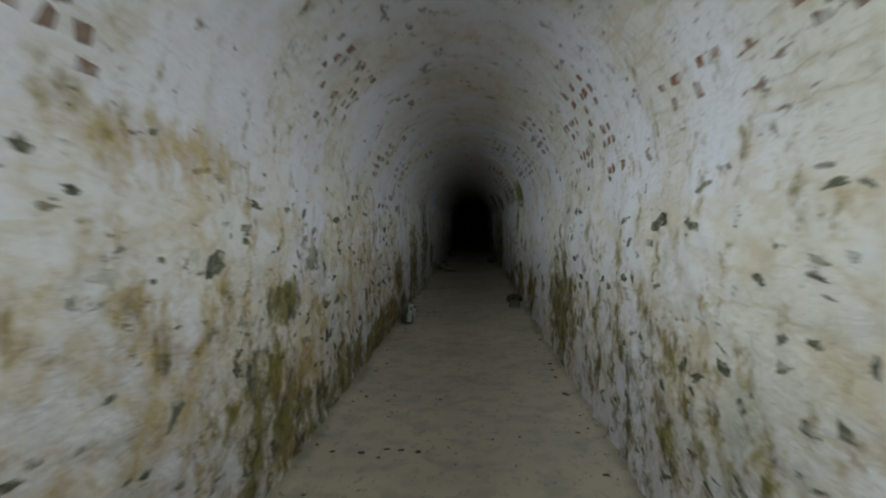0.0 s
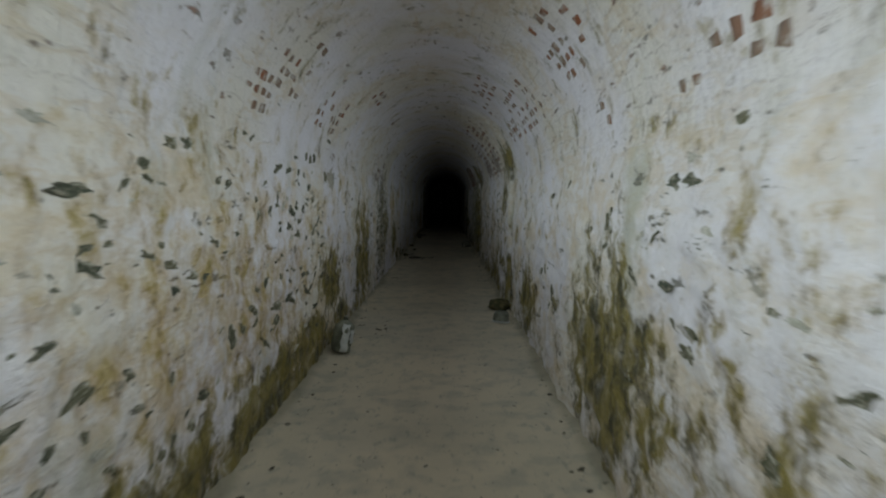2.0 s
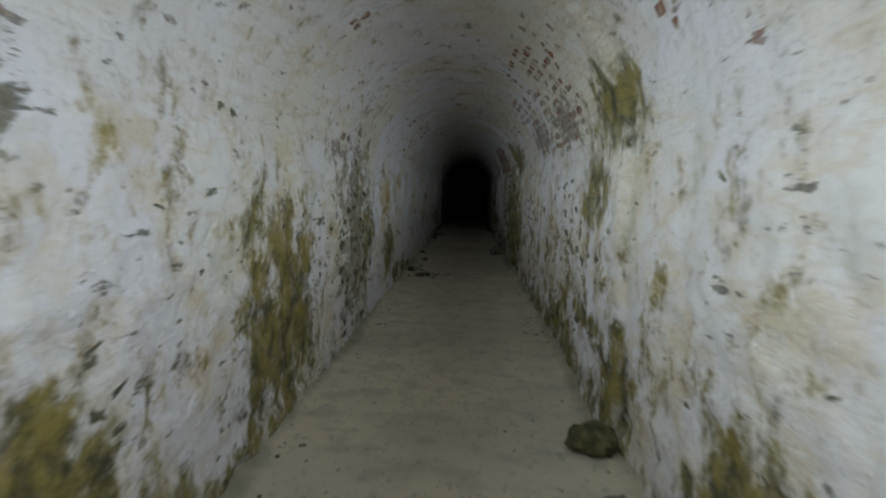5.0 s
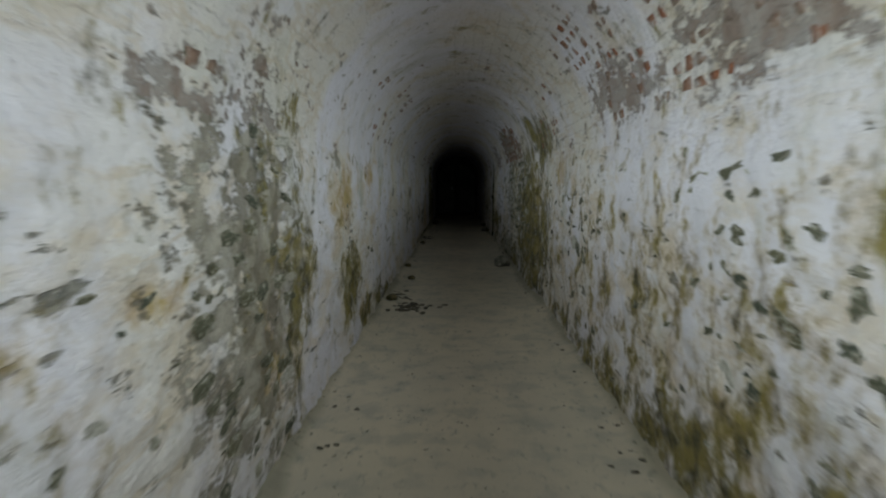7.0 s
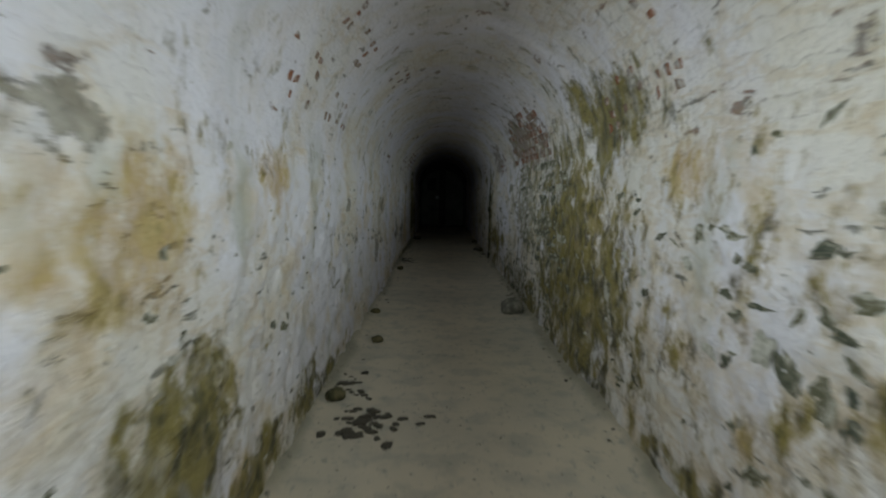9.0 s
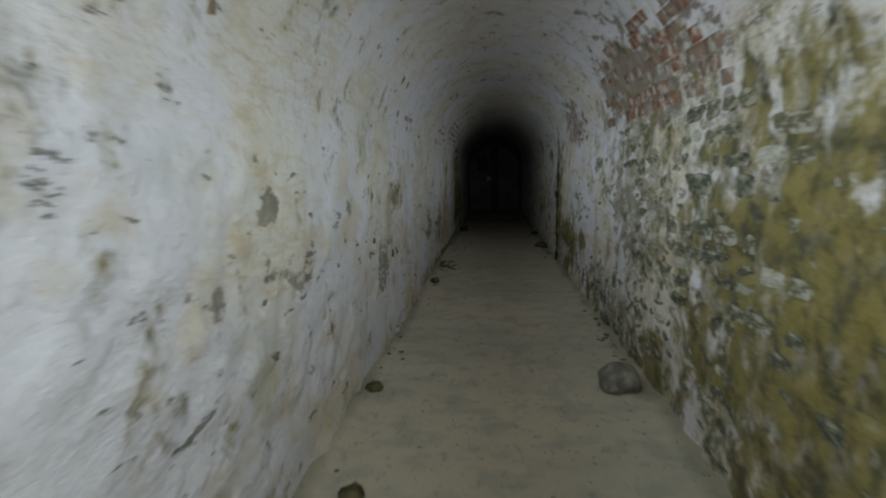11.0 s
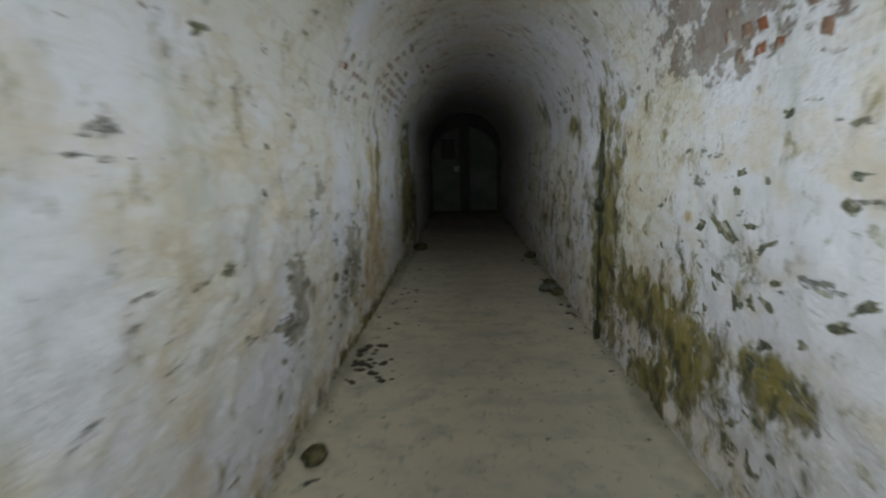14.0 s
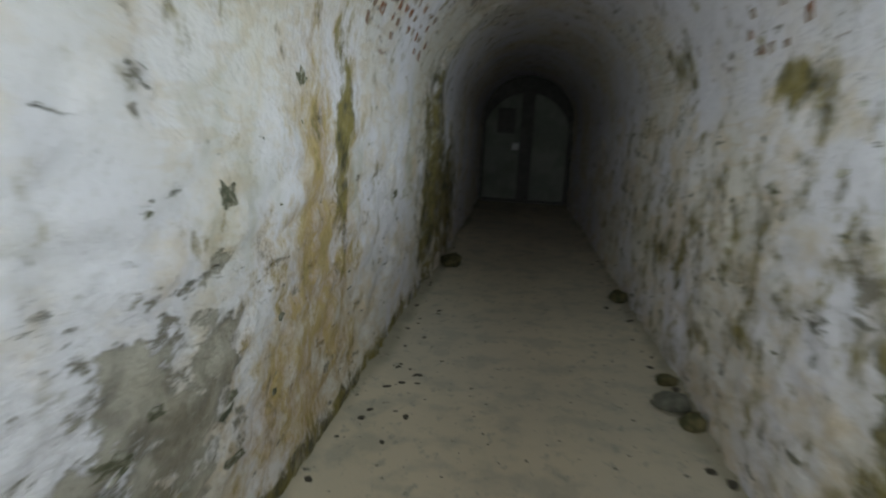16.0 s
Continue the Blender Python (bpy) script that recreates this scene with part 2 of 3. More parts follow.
stones_show("R", (14.93, 1.1, 0.14, 0.02), (15.23, 0.89, 0.06, 0.06), (15.58, 0.25, 0.1, 0.02), (17.46, 0.91, 0.11, 0.03), (18.89, 0.85, 0.08, 0.03), (18.96, 1.06, 0.1, 0.03), (18.97, 1.28, 0.09, 0.03), (19.03, 0.95, 0.09, 0.02), (19.06, 0.39, 0.17, 0.05), (19.13, 1.22, 0.15, 0.04), (19.13, 1.44, 0.07, 0.02), (19.27, 1.59, 0.05, 0.02), (19.28, 1.36, 0.23, 0.04), (19.31, 1.51, 0.09, 0.02), (19.42, 0.94, 0.14, 0.05), (19.48, 1.55, 0.08, 0.03), (19.51, 0.18, 0.12, 0.05), (19.52, 1.48, 0.2, 0.03), (19.69, 1.56, 0.05, 0.02), (19.86, 1.49, 0.09, 0.05))
stones_show("R", (19.92, 0.41, 0.13, 0.08), (20.06, 1.33, 0.03, 0.03), (20.37, 1.19, 0.05, 0.02), (20.4, 1.11, 0.09, 0.02), (20.45, 0.99, 0.14, 0.03), (20.48, 1.23, 0.05, 0.02), (20.56, 0.98, 0.06, 0.02), (20.56, 1.34, 0.1, 0.04), (21.14, 1.22, 0.08, 0.02), (21.15, 1.14, 0.1, 0.03), (21.46, 0.87, 0.06, 0.02), (21.47, 0.24, 0.31, 0.1), (21.49, 0.55, 0.21, 0.08), (21.53, 0.98, 0.07, 0.02), (21.64, 0.89, 0.08, 0.03), (21.66, 0.77, 0.13, 0.05), (23.7, 1.68, 0.07, 0.02), (24.16, 1.86, 0.07, 0.04), (24.78, 1.14, 0.06, 0.02), (25.23, 0.7, 0.07, 0.02))
stain("bare", "R", (20.0, 0.25, 0.9, 0.25, 0.5), (19.0, 1.1, 1.1, 0.42, 0.45))
stain("algae", "R", (18.9, 0.95, 1.1, 0.55, 0.42), (19.6, 0.12, 1.6, 0.2, 0.7), (3.2, 0.35, 2.2, 0.5, 0.3), (25.5, 0.7, 2.5, 0.7, 0.3), (12.0, 0.1, 3.0, 0.16, 0.7), (23.72, 0.8, 0.1, 0.9, 0.9))
stain("ochre", "L", (5.5, 0.8, 2.8, 0.65, 0.68), (2.0, 0.75, 1.6, 0.75, 0.62), (1.9, 1.5, 0.5, 0.12, 0.9), (24.6, 0.5, 0.6, 0.6, 0.8), (9.8, 0.75, 0.6, 0.4, 0.9), (23, 0.1, 6.0, 0.1, 0.6))
stain("bare", "L", (11.7, 0.9, 0.55, 0.75, 0.85))
stain("bare", "R", (18.9, 1.8, 1.1, 0.3, 0.75), (19.2, 1.1, 0.9, 0.45, 0.65))
stain("ochre", "R", (12.6, 0.7, 3.4, 0.7, 0.55), (2.6, 0.7, 2.6, 0.8, 0.42))
stain("algae", "R", (12.5, 0.55, 3.2, 0.6, 0.26), (18.6, 1.5, 1.6, 0.5, 0.4), (10.35, 1.28, 0.35, 0.2, 0.9))
stain("algae", "L", (2.7, 0.35, 0.5, 0.4, 0.75), (4.6, 0.16, 1.2, 0.2, 0.85), (9.6, 0.5, 0.4, 0.5, 0.8), (6, 0.05, 3.2, 0.12, 0.9), (24.7, 0.03, 2.4, 0.07, 0.9))



def unrolled(s, y):
    """Height along the surface from the floor of its own side."""
    a, b = along(LEFT, y), along(RIGHT, y)
    r = (b - a) / 2
    if s <= 1:
        return s * SPRING
    if s >= 2:
        return (3 - s) * SPRING
    return SPRING + math.pi * r * min(s - 1, 2 - s)


def stained(kind, side, y, h):
    best = 0.0
    for sd, sy, sz, dy, dz, k in STAINS[kind]:
        if sd != side or abs(y - sy) > dy * 1.9 or abs(h - sz) > dz * 1.9:
            continue
        d = math.hypot((y - sy) / max(dy, 0.06), (h - sz) / max(dz, 0.06))
        best = max(best, k * min(1.0, max(0.0, 1.15 - 0.62 * d)))
    return best


def lumps(p):
    """The uneven rubble under the whitewash, in metres."""
    big = noise.noise(p * 0.55) * 0.022
    mid = noise.noise(p * 2.1 + Vector((7, 3, 1))) * 0.016
    q = Vector((p.x * 5.0, p.y * 4.2, p.z * 7.0))
    small = noise.noise(q) * 0.013 + noise.noise(q * 2.3) * 0.007
    if p.z < SPRING:
        d = noise.voronoi(Vector((p.x, p.y * 4.5, p.z * 7.5)) + 0.5 * noise.noise_vector(p * 4))[0]
        small += 0.016 * min(1.0, (d[1] - d[0]) * 2.2) * min(1.0, (SPRING - p.z) * 6)
    return big + mid + small


def masonry(y, s):
    """The finished surface at y, s and its inward normal."""
    p, n = section(y, s)
    k = 1.0 if s <= 1 or s >= 2 else 0.55
    return p + n * (lumps(p) * k), n


# ---------------------------------------------------------------- materials
def material(name):
    m = bpy.data.materials.new(name)
    m.use_nodes = True
    return m, m.node_tree.nodes, m.node_tree.links, m.node_tree.nodes["Principled BSDF"]


class Net:
    """Short ways to wire one material."""

    def __init__(self, name, rough=0.85):
        self.m, self.n, self.l, self.b = material(name)
        self.b.inputs["Roughness"].default_value = rough
        self.tc = self.n.new("ShaderNodeTexCoord").outputs["Object"]

    def put(self, value, socket):
        if hasattr(value, "is_output"):
            self.l.new(value, socket)
        else:
            socket.default_value = value

    def noise(self, scale, detail=4, stretch=None, rough=0.55):
        at = self.tc
        if stretch:
            mp = self.n.new("ShaderNodeMapping")
            mp.inputs["Scale"].default_value = stretch
            self.l.new(at, mp.inputs["Vector"])
            at = mp.outputs[0]
        t = self.n.new("ShaderNodeTexNoise")
        t.inputs["Scale"].default_value, t.inputs["Detail"].default_value = scale, detail
        t.inputs["Roughness"].default_value = rough
        self.l.new(at, t.inputs["Vector"])
        return t.outputs["Fac"]

    def cells(self, scale, stretch, feature="DISTANCE_TO_EDGE"):
        mp = self.n.new("ShaderNodeMapping")
        mp.inputs["Scale"].default_value = stretch
        self.l.new(self.tc, mp.inputs["Vector"])
        t = self.n.new("ShaderNodeTexVoronoi")
        t.feature = feature
        t.inputs["Scale"].default_value = scale
        self.l.new(mp.outputs[0], t.inputs["Vector"])
        return t.outputs["Distance"]

    def math(self, op, a, b=0.0):
        t = self.n.new("ShaderNodeMath")
        t.operation = op
        self.put(a, t.inputs[0])
        self.put(b, t.inputs[1])
        return t.outputs[0]

    def band(self, value, lo, hi, a=0.0, b=1.0):
        t = self.n.new("ShaderNodeMapRange")
        t.interpolation_type = "SMOOTHSTEP"
        self.put(value, t.inputs["Value"])
        for key, v in zip(("From Min", "From Max", "To Min", "To Max"), (lo, hi, a, b)):
            t.inputs[key].default_value = v
        return t.outputs[0]

    def mix(self, fac, a, b):
        t = self.n.new("ShaderNodeMix")
        t.data_type = "RGBA"
        self.put(fac, t.inputs["Factor"])
        for v, s in ((a, t.inputs["A"]), (b, t.inputs["B"])):
            self.put(v if hasattr(v, "is_output") else (*v, 1), s)
        return t.outputs["Result"]

    def attr(self, name, channel):
        t = self.n.new("ShaderNodeAttribute")
        t.attribute_name = name
        s = self.n.new("ShaderNodeSeparateColor")
        self.l.new(t.outputs["Color"], s.inputs[0])
        return s.outputs[channel]

    def chance(self):
        return self.n.new("ShaderNodeObjectInfo").outputs["Random"]

    def done(self, colour, height=None, depth=0.004, strength=0.6, rough=None):
        self.put(colour if hasattr(colour, "is_output") else (*colour, 1), self.b.inputs["Base Color"])
        if height is not None:
            t = self.n.new("ShaderNodeBump")
            t.inputs["Strength"].default_value, t.inputs["Distance"].default_value = strength, depth
            self.put(height, t.inputs["Height"])
            self.l.new(t.outputs[0], self.b.inputs["Normal"])
        if rough is not None:
            self.put(rough, self.b.inputs["Roughness"])
        return self.m


def whitewash_material(name, vault=False):
    n = Net(name, 0.8)
    broad, mid, fine = n.noise(0.9, 3), n.noise(6, 6, None, 0.65), n.noise(38, 5)
    # thick limewash, yellowed in soft drifts
    col = n.mix(n.band(broad, 0.4, 0.66), (0.76, 0.74, 0.82), (0.74, 0.70, 0.66))
    drift = n.noise(2.2, 6, (1, 1.0, 1.6), 0.65)
    tan = n.mix(n.band(mid, 0.4, 0.6), (0.58, 0.43, 0.23), (0.64, 0.53, 0.36))
    col = n.mix(n.band(drift, 0.47, 0.66, 0, 0.2 if vault else 0.55), col, tan)
    col = n.mix(n.band(mid, 0.56, 0.74, 0, 0.35), col, (0.43, 0.41, 0.37))
    # wavering tan seams where the wash sags over the stones
    seam = n.math("ABSOLUTE", n.math("SUBTRACT", n.noise(2.6, 5, (1, 0.55, 1.9), 0.6), 0.5))
    col = n.mix(n.math("MULTIPLY", n.band(seam, 0.0, 0.05, 0.38, 0.0), n.band(broad, 0.42, 0.56)), col, (0.56, 0.43, 0.27))
    damp = n.noise(1.3, 5, (1, 1.3, 0.8), 0.6)
    col = n.mix(n.band(damp, 0.56, 0.72, 0, 0.35 if vault else 0.6), col, (0.36, 0.37, 0.28))
    # flakes where the stone or brick shows through, thicker in some stretches
    flake = n.math("ADD", n.noise(9, 5, (1, 0.5, 1.7), 0.66), n.math("MULTIPLY", n.noise(1.5, 3), 0.22))
    gone = n.band(flake, 0.745, 0.785, 0, 0.85)
    flaked = n.mix(n.band(fine, 0.42, 0.6), (0.09, 0.09, 0.075), (0.24, 0.225, 0.185))
    if vault:
        flaked = n.mix(n.band(mid, 0.45, 0.55), (0.26, 0.13, 0.09), (0.20, 0.18, 0.16))
    col = n.mix(gone, col, flaked)
    edge = n.math("ADD", n.math("MULTIPLY", n.noise(5.0, 8, (1, 1.0, 0.85), 0.75), 3.4), -1.80)
    ochre = n.band(n.math("ADD", n.attr("stain", 0), edge), 0.15, 0.95)
    streak = n.noise(7, 6, (1, 1.0, 0.9), 0.7)
    rust = n.mix(n.band(streak, 0.38, 0.6), (0.38, 0.21, 0.045), (0.50, 0.37, 0.15))
    col = n.mix(n.math("MULTIPLY", ochre, n.band(streak, 0.34, 0.56, 0.35, 0.95)), col, rust)
    algae = n.band(n.math("ADD", n.attr("stain", 1), edge), 0.05, 0.6)
    green = n.mix(n.band(streak, 0.36, 0.58), (0.045, 0.042, 0.013), (0.235, 0.19, 0.048))
    col = n.mix(n.math("MULTIPLY", algae, n.band(mid, 0.32, 0.5, 0.6, 0.97)), col, green)
    torn = n.math("ADD", n.math("MULTIPLY", n.noise(8.5, 7, (1, 0.65, 1.3), 0.72), 3.6), -1.85)
    bare = n.band(n.math("ADD", n.attr("stain", 2), torn), 0.42, 0.56)
    if vault:
        under = n.mix(n.band(mid, 0.40, 0.60), (0.22, 0.15, 0.12), (0.34, 0.30, 0.28))
    else:
        under = n.mix(n.band(mid, 0.40, 0.60), (0.19, 0.165, 0.125), (0.40, 0.37, 0.31))
    col = n.mix(n.math("MULTIPLY", bare, 0.9), col, under)
    col = n.mix(n.band(fine, 0.52, 0.77, 0, 0.22), col, (0.33, 0.31, 0.27))
    h = n.math("ADD", n.math("MULTIPLY", mid, 1.5), n.math("MULTIPLY", fine, 0.45))
    h = n.math("ADD", h, n.math("MULTIPLY", streak, 0.7))
    h = n.math("SUBTRACT", h, n.math("MULTIPLY", bare, 0.4))
    h = n.math("SUBTRACT", h, n.math("MULTIPLY", gone, 0.5))
    if vault:
        # the brick courses still felt through the wash
        up = n.n.new("ShaderNodeAttribute")
        up.attribute_name = "stain"
        apart, flat, bond = n.n.new("ShaderNodeSeparateXYZ"), n.n.new("ShaderNodeCombineXYZ"), n.n.new("ShaderNodeTexBrick")
        n.l.new(n.tc, apart.inputs[0])
        n.l.new(n.math("ADD", apart.outputs["Y"], n.math("MULTIPLY", mid, 0.05)), flat.inputs["X"])
        n.l.new(n.math("ADD", up.outputs["Alpha"], n.math("MULTIPLY", streak, 0.10)), flat.inputs["Y"])
        n.l.new(flat.outputs[0], bond.inputs["Vector"])
        for key, v in (("Scale", 1.0), ("Brick Width", 0.122), ("Row Height", 0.078), ("Mortar Size", 0.012), ("Mortar Smooth", 0.8)):
            bond.inputs[key].default_value = v
        h = n.math("SUBTRACT", h, n.math("MULTIPLY", n.math("MULTIPLY", bond.outputs["Fac"], n.band(broad, 0.4, 0.6)), 0.2))
    return n.done(col, h, 0.03, 0.75, n.band(mid, 0.3, 0.7, 0.42, 0.75))


def stone_material(name="rubble_stone", size=1.0, joined=False):
    n = Net(name, 0.8)
    c = n.n.new("ShaderNodeNewGeometry").outputs["Random Per Island"] if joined else n.chance()
    patch = n.noise(2.2 * size, 6, None, 0.68)
    base = n.mix(c, (0.05, 0.065, 0.048), (0.16, 0.145, 0.075))
    col = n.mix(n.band(patch, 0.42, 0.62), base, (0.24, 0.225, 0.17))
    # limewash still clinging to it
    cling = n.math("ADD", n.noise(1.7 * size, 7, None, 0.72), n.math("MULTIPLY", c, 0.10))
    col = n.mix(n.band(cling, 0.56, 0.66, 0, 0.95), col, (0.50, 0.48, 0.42))
    col = n.mix(n.band(c, 0.84, 0.86, 0, 0.9), col, n.mix(n.band(patch, 0.4, 0.6), (0.66, 0.64, 0.60), (0.40, 0.39, 0.33)))
    return n.done(col, n.noise(7 * size, 6), 0.012, 0.8)


def brick_material(name="old_brick"):
    n = Net(name, 0.85)
    c = n.attr("stain", 0)
    col = n.mix(n.band(c, 0.0, 0.8), (0.27, 0.095, 0.045), (0.25, 0.17, 0.13))
    col = n.mix(n.band(n.noise(16, 5, None, 0.65), 0.47, 0.62), col, (0.48, 0.44, 0.42))
    return n.done(col, n.noise(70, 4), 0.004, 0.7)


def floor_material():
    n = Net("worn_concrete", 0.85)
    broad, mid, fine = n.noise(0.8, 4), n.noise(5, 5), n.noise(60, 4)
    col = n.mix(n.band(broad, 0.35, 0.65), (0.63, 0.555, 0.435), (0.53, 0.48, 0.39))
    col = n.mix(n.band(mid, 0.46, 0.66, 0, 0.5), col, (0.33, 0.33, 0.29))
    col = n.mix(n.band(fine, 0.55, 0.75, 0, 0.5), col, (0.58, 0.55, 0.48))
    col = n.mix(n.band(n.noise(15, 4, (1, 0.6, 1), 0.7), 0.55, 0.68, 0, 0.6), col, (0.27, 0.275, 0.24))
    col = n.mix(n.band(n.noise(24, 2), 0.68, 0.72, 0, 0.85), col, (0.09, 0.085, 0.07))
    # on the floor this channel is nearness to a wall; the rim goes darker
    edge = n.attr("stain", 0)
    e = n.band(n.math("ADD", edge, n.math("MULTIPLY", broad, 1.6)), 1.2, 1.7)
    col = n.mix(n.math("MULTIPLY", e, 0.45), col, (0.13, 0.12, 0.07))
    h = n.math("ADD", n.math("MULTIPLY", mid, 0.6), n.math("MULTIPLY", fine, 0.4))
    return n.done(col, h, 0.008, 0.55, n.band(broad, 0.3, 0.7, 0.6, 0.85))


def plain_material(name, a, b, scale=9, rough=0.7, metal=0.0, depth=0.003):
    n = Net(name, rough)
    n.b.inputs["Metallic"].default_value = metal
    return n.done(n.mix(n.band(n.noise(scale, 5), 0.38, 0.64), a, b), n.noise(scale * 4, 4), depth, 0.5)


WASH, WASH_VAULT = whitewash_material("whitewash"), whitewash_material("vault_whitewash", True)
STONE, SMALL_STONE, BRICK, FLOOR = stone_material(), stone_material("small_rubble_stone", 16.0, True), brick_material(), floor_material()
# even base tones, set low for the far doors
WOOD = plain_material("painted_wood", (0.13, 0.14, 0.12), (0.19, 0.20, 0.175), 3)
# one near-black tone for the end wall, door post, hatch and threshold
DARK = plain_material("plain_dark", (0.045, 0.043, 0.038), (0.07, 0.066, 0.06), 9)
CHIP = plain_material("dark_debris", (0.045, 0.04, 0.03), (0.10, 0.085, 0.06), 25)
RUST = plain_material("rusted_iron", (0.10, 0.055, 0.03), (0.17, 0.09, 0.045), 20, 0.8, 0.3)


# ---------------------------------------------------------------- meshes
def link(name, bm, mat, parent=None, label=""):
    me = bpy.data.meshes.new(name)
    bm.to_mesh(me)
    bm.free()
    me.materials.append(mat)
    ob = new(name, me)
    if parent:
        ob.parent = parent
    return tagged(ob, label)


def part(name, bm, mat, parent, label=""):
    return link(name, bm, mat, parent, label)


def smooth(ob):
    ob.data.polygons.foreach_set("use_smooth", [True] * len(ob.data.polygons))
    return ob


def arc(side, y, h):
    """The s of a height h measured up the curve of one side."""
    r = (along(RIGHT, y) - along(LEFT, y)) / 2
    s = h / SPRING if h <= SPRING else 1 + (h - SPRING) / (math.pi * r)
    return s if side == "L" else 3 - s


def vault_bricks():
    """Worn bricks where the limewash has flaked off the vault: four corners below the surface, four proud of it."""
    rng = random.Random(5)
    spots = [b for b in BRICKS]
    for _ in range(25):                      # single bricks showing here and there
        spots.append((rng.choice("LR"), rng.uniform(0, 27), rng.uniform(1.65, 2.45), 0.12, 0.05))
    for i in range(7):                       # open courses of whole bricks over the rubble
        h, y = 1.655 + i * 0.074, 17.6 + 0.11 * (i % 2)
        while y < 19.9 - 0.05 * i:
            w = 0.215 if rng.random() < 0.6 else 0.105
            if rng.random() < 0.72 - 0.05 * i:
                low, high = [], []
                for a, b in ((0, -1), (1, -1), (1, 1), (0, 1)):
                    yy, hh = y + a * (w - 0.004) + rng.uniform(-0.006, 0.006), h + b * 0.031 + rng.uniform(-0.004, 0.004)
                    p, n = masonry(yy, arc("R", yy, hh))
                    low.append((p - n * 0.02)[:])
                    high.append((p + n * 0.012 - Vector((0, (a - 0.5) * 0.008, 0)))[:])
                yield low + high
            y += w + 0.012
    taken = set()
    for side, by, bh, dy, dh in spots:
        if side == "R" and 17.5 < by < 20.2:
            continue
        full = dy * dh > 0.08
        for i in range(int((bh - dh) / 0.078), int((bh + dh) / 0.078) + 1):
            h = (i + 0.5) * 0.078
            if h < SPRING + 0.045:
                continue
            for j in range(int((by - dy) / 0.122) - 1, int((by + dy) / 0.122) + 1):
                if noise.noise(Vector((j * 0.33, i * 0.45, 3.0))) < (-0.12 if full else -0.3):
                    continue
                if (side, i, j) in taken or rng.random() > (0.68 if full else 0.55):
                    continue
                taken.add((side, i, j))
                y = (j + 0.5 * (i % 2) + 0.5 + rng.uniform(-0.15, 0.15)) * 0.122
                w, e = 0.056 * rng.uniform(0.55, 1.0), 0.034 * rng.uniform(0.6, 1.0)
                low, high = [], []
                for a, b in ((-1, -1), (1, -1), (1, 1), (-1, 1)):
                    yy, hh = y + a * w * rng.uniform(0.4, 1.05), h + b * e * rng.uniform(0.4, 1.05)
                    p, n = masonry(yy, arc(side, yy, hh))
                    low.append((p - n * 0.02)[:])
                    high.append((p + n * 0.004 - Vector((0, a * 0.003, 0)))[:])
                yield low + high


def shell(name, s0, s1, count, mat, side):
    """A strip of the passage's skin with the stains on it, and a thick back."""
    step = 0.03
    ys = np.arange(Y0, Y1 + step / 2, step)
    ss = np.linspace(s0, s1, count + 1)
    verts, faces, marks = [], [], []
    for y in ys:
        for s in ss:
            p, _ = masonry(float(y), float(s))
            verts.append(p[:])
            sd = side or ("L" if s < 1.5 else "R")
            h = unrolled(s, y)
            marks += [stained("ochre", sd, y, h), stained("algae", sd, y, h), stained("bare", sd, y, h), h]
    w = count + 1
    for i in range(len(ys) - 1):
        for j in range(count):
            a = i * w + j
            faces.append((a, a + 1, a + w + 1, a + w))
    # the back of the masonry, 0.35 m behind
    base = len(verts)
    for y in (Y0, Y1):
        for s in ss:
            p, n = section(y, float(s))
            verts.append((p - n * 0.35)[:])
            marks += [0, 0, 0, 1]
    for j in range(count):
        faces.append((base + j, base + w + j, base + w + j + 1, base + j + 1))
    first_brick = len(faces)
    if not side:
        for quad in vault_bricks():
            k, tone = len(verts), random.random()
            verts += quad
            marks += [tone, 0, 0, 1] * 8
            faces += [(k + 4, k + 5, k + 6, k + 7)] + [(k + e, k + (e + 1) % 4, k + 4 + (e + 1) % 4, k + 4 + e) for e in range(4)]
    me = bpy.data.meshes.new(name)
    me.from_pydata(verts, [], faces)
    if not side:
        me.materials.append(mat)
        me.materials.append(BRICK)
        me.polygons.foreach_set("material_index", [0] * first_brick + [1] * (len(faces) - first_brick))
    layer = me.attributes.new("stain", "FLOAT_COLOR", "POINT")
    layer.data.foreach_set("color", marks)
    if side:
        me.materials.append(mat)
    me.update()
    return smooth(new(name, me))


wall_left = tagged(shell("wall_left", 0.0, 1.0, 50, WASH, "L"), "rubble wall under flaking whitewash with ochre stains", "wall", kind="structure")
wall_right = tagged(shell("wall_right", 2.0, 3.0, 50, WASH, "R"), "rubble wall under flaking whitewash with green algae", "wall", kind="structure")
vault = tagged(shell("ceiling", 1.0, 2.0, 72, WASH_VAULT, ""), "whitewashed brick barrel vault with bare patches", "ceiling", kind="structure")


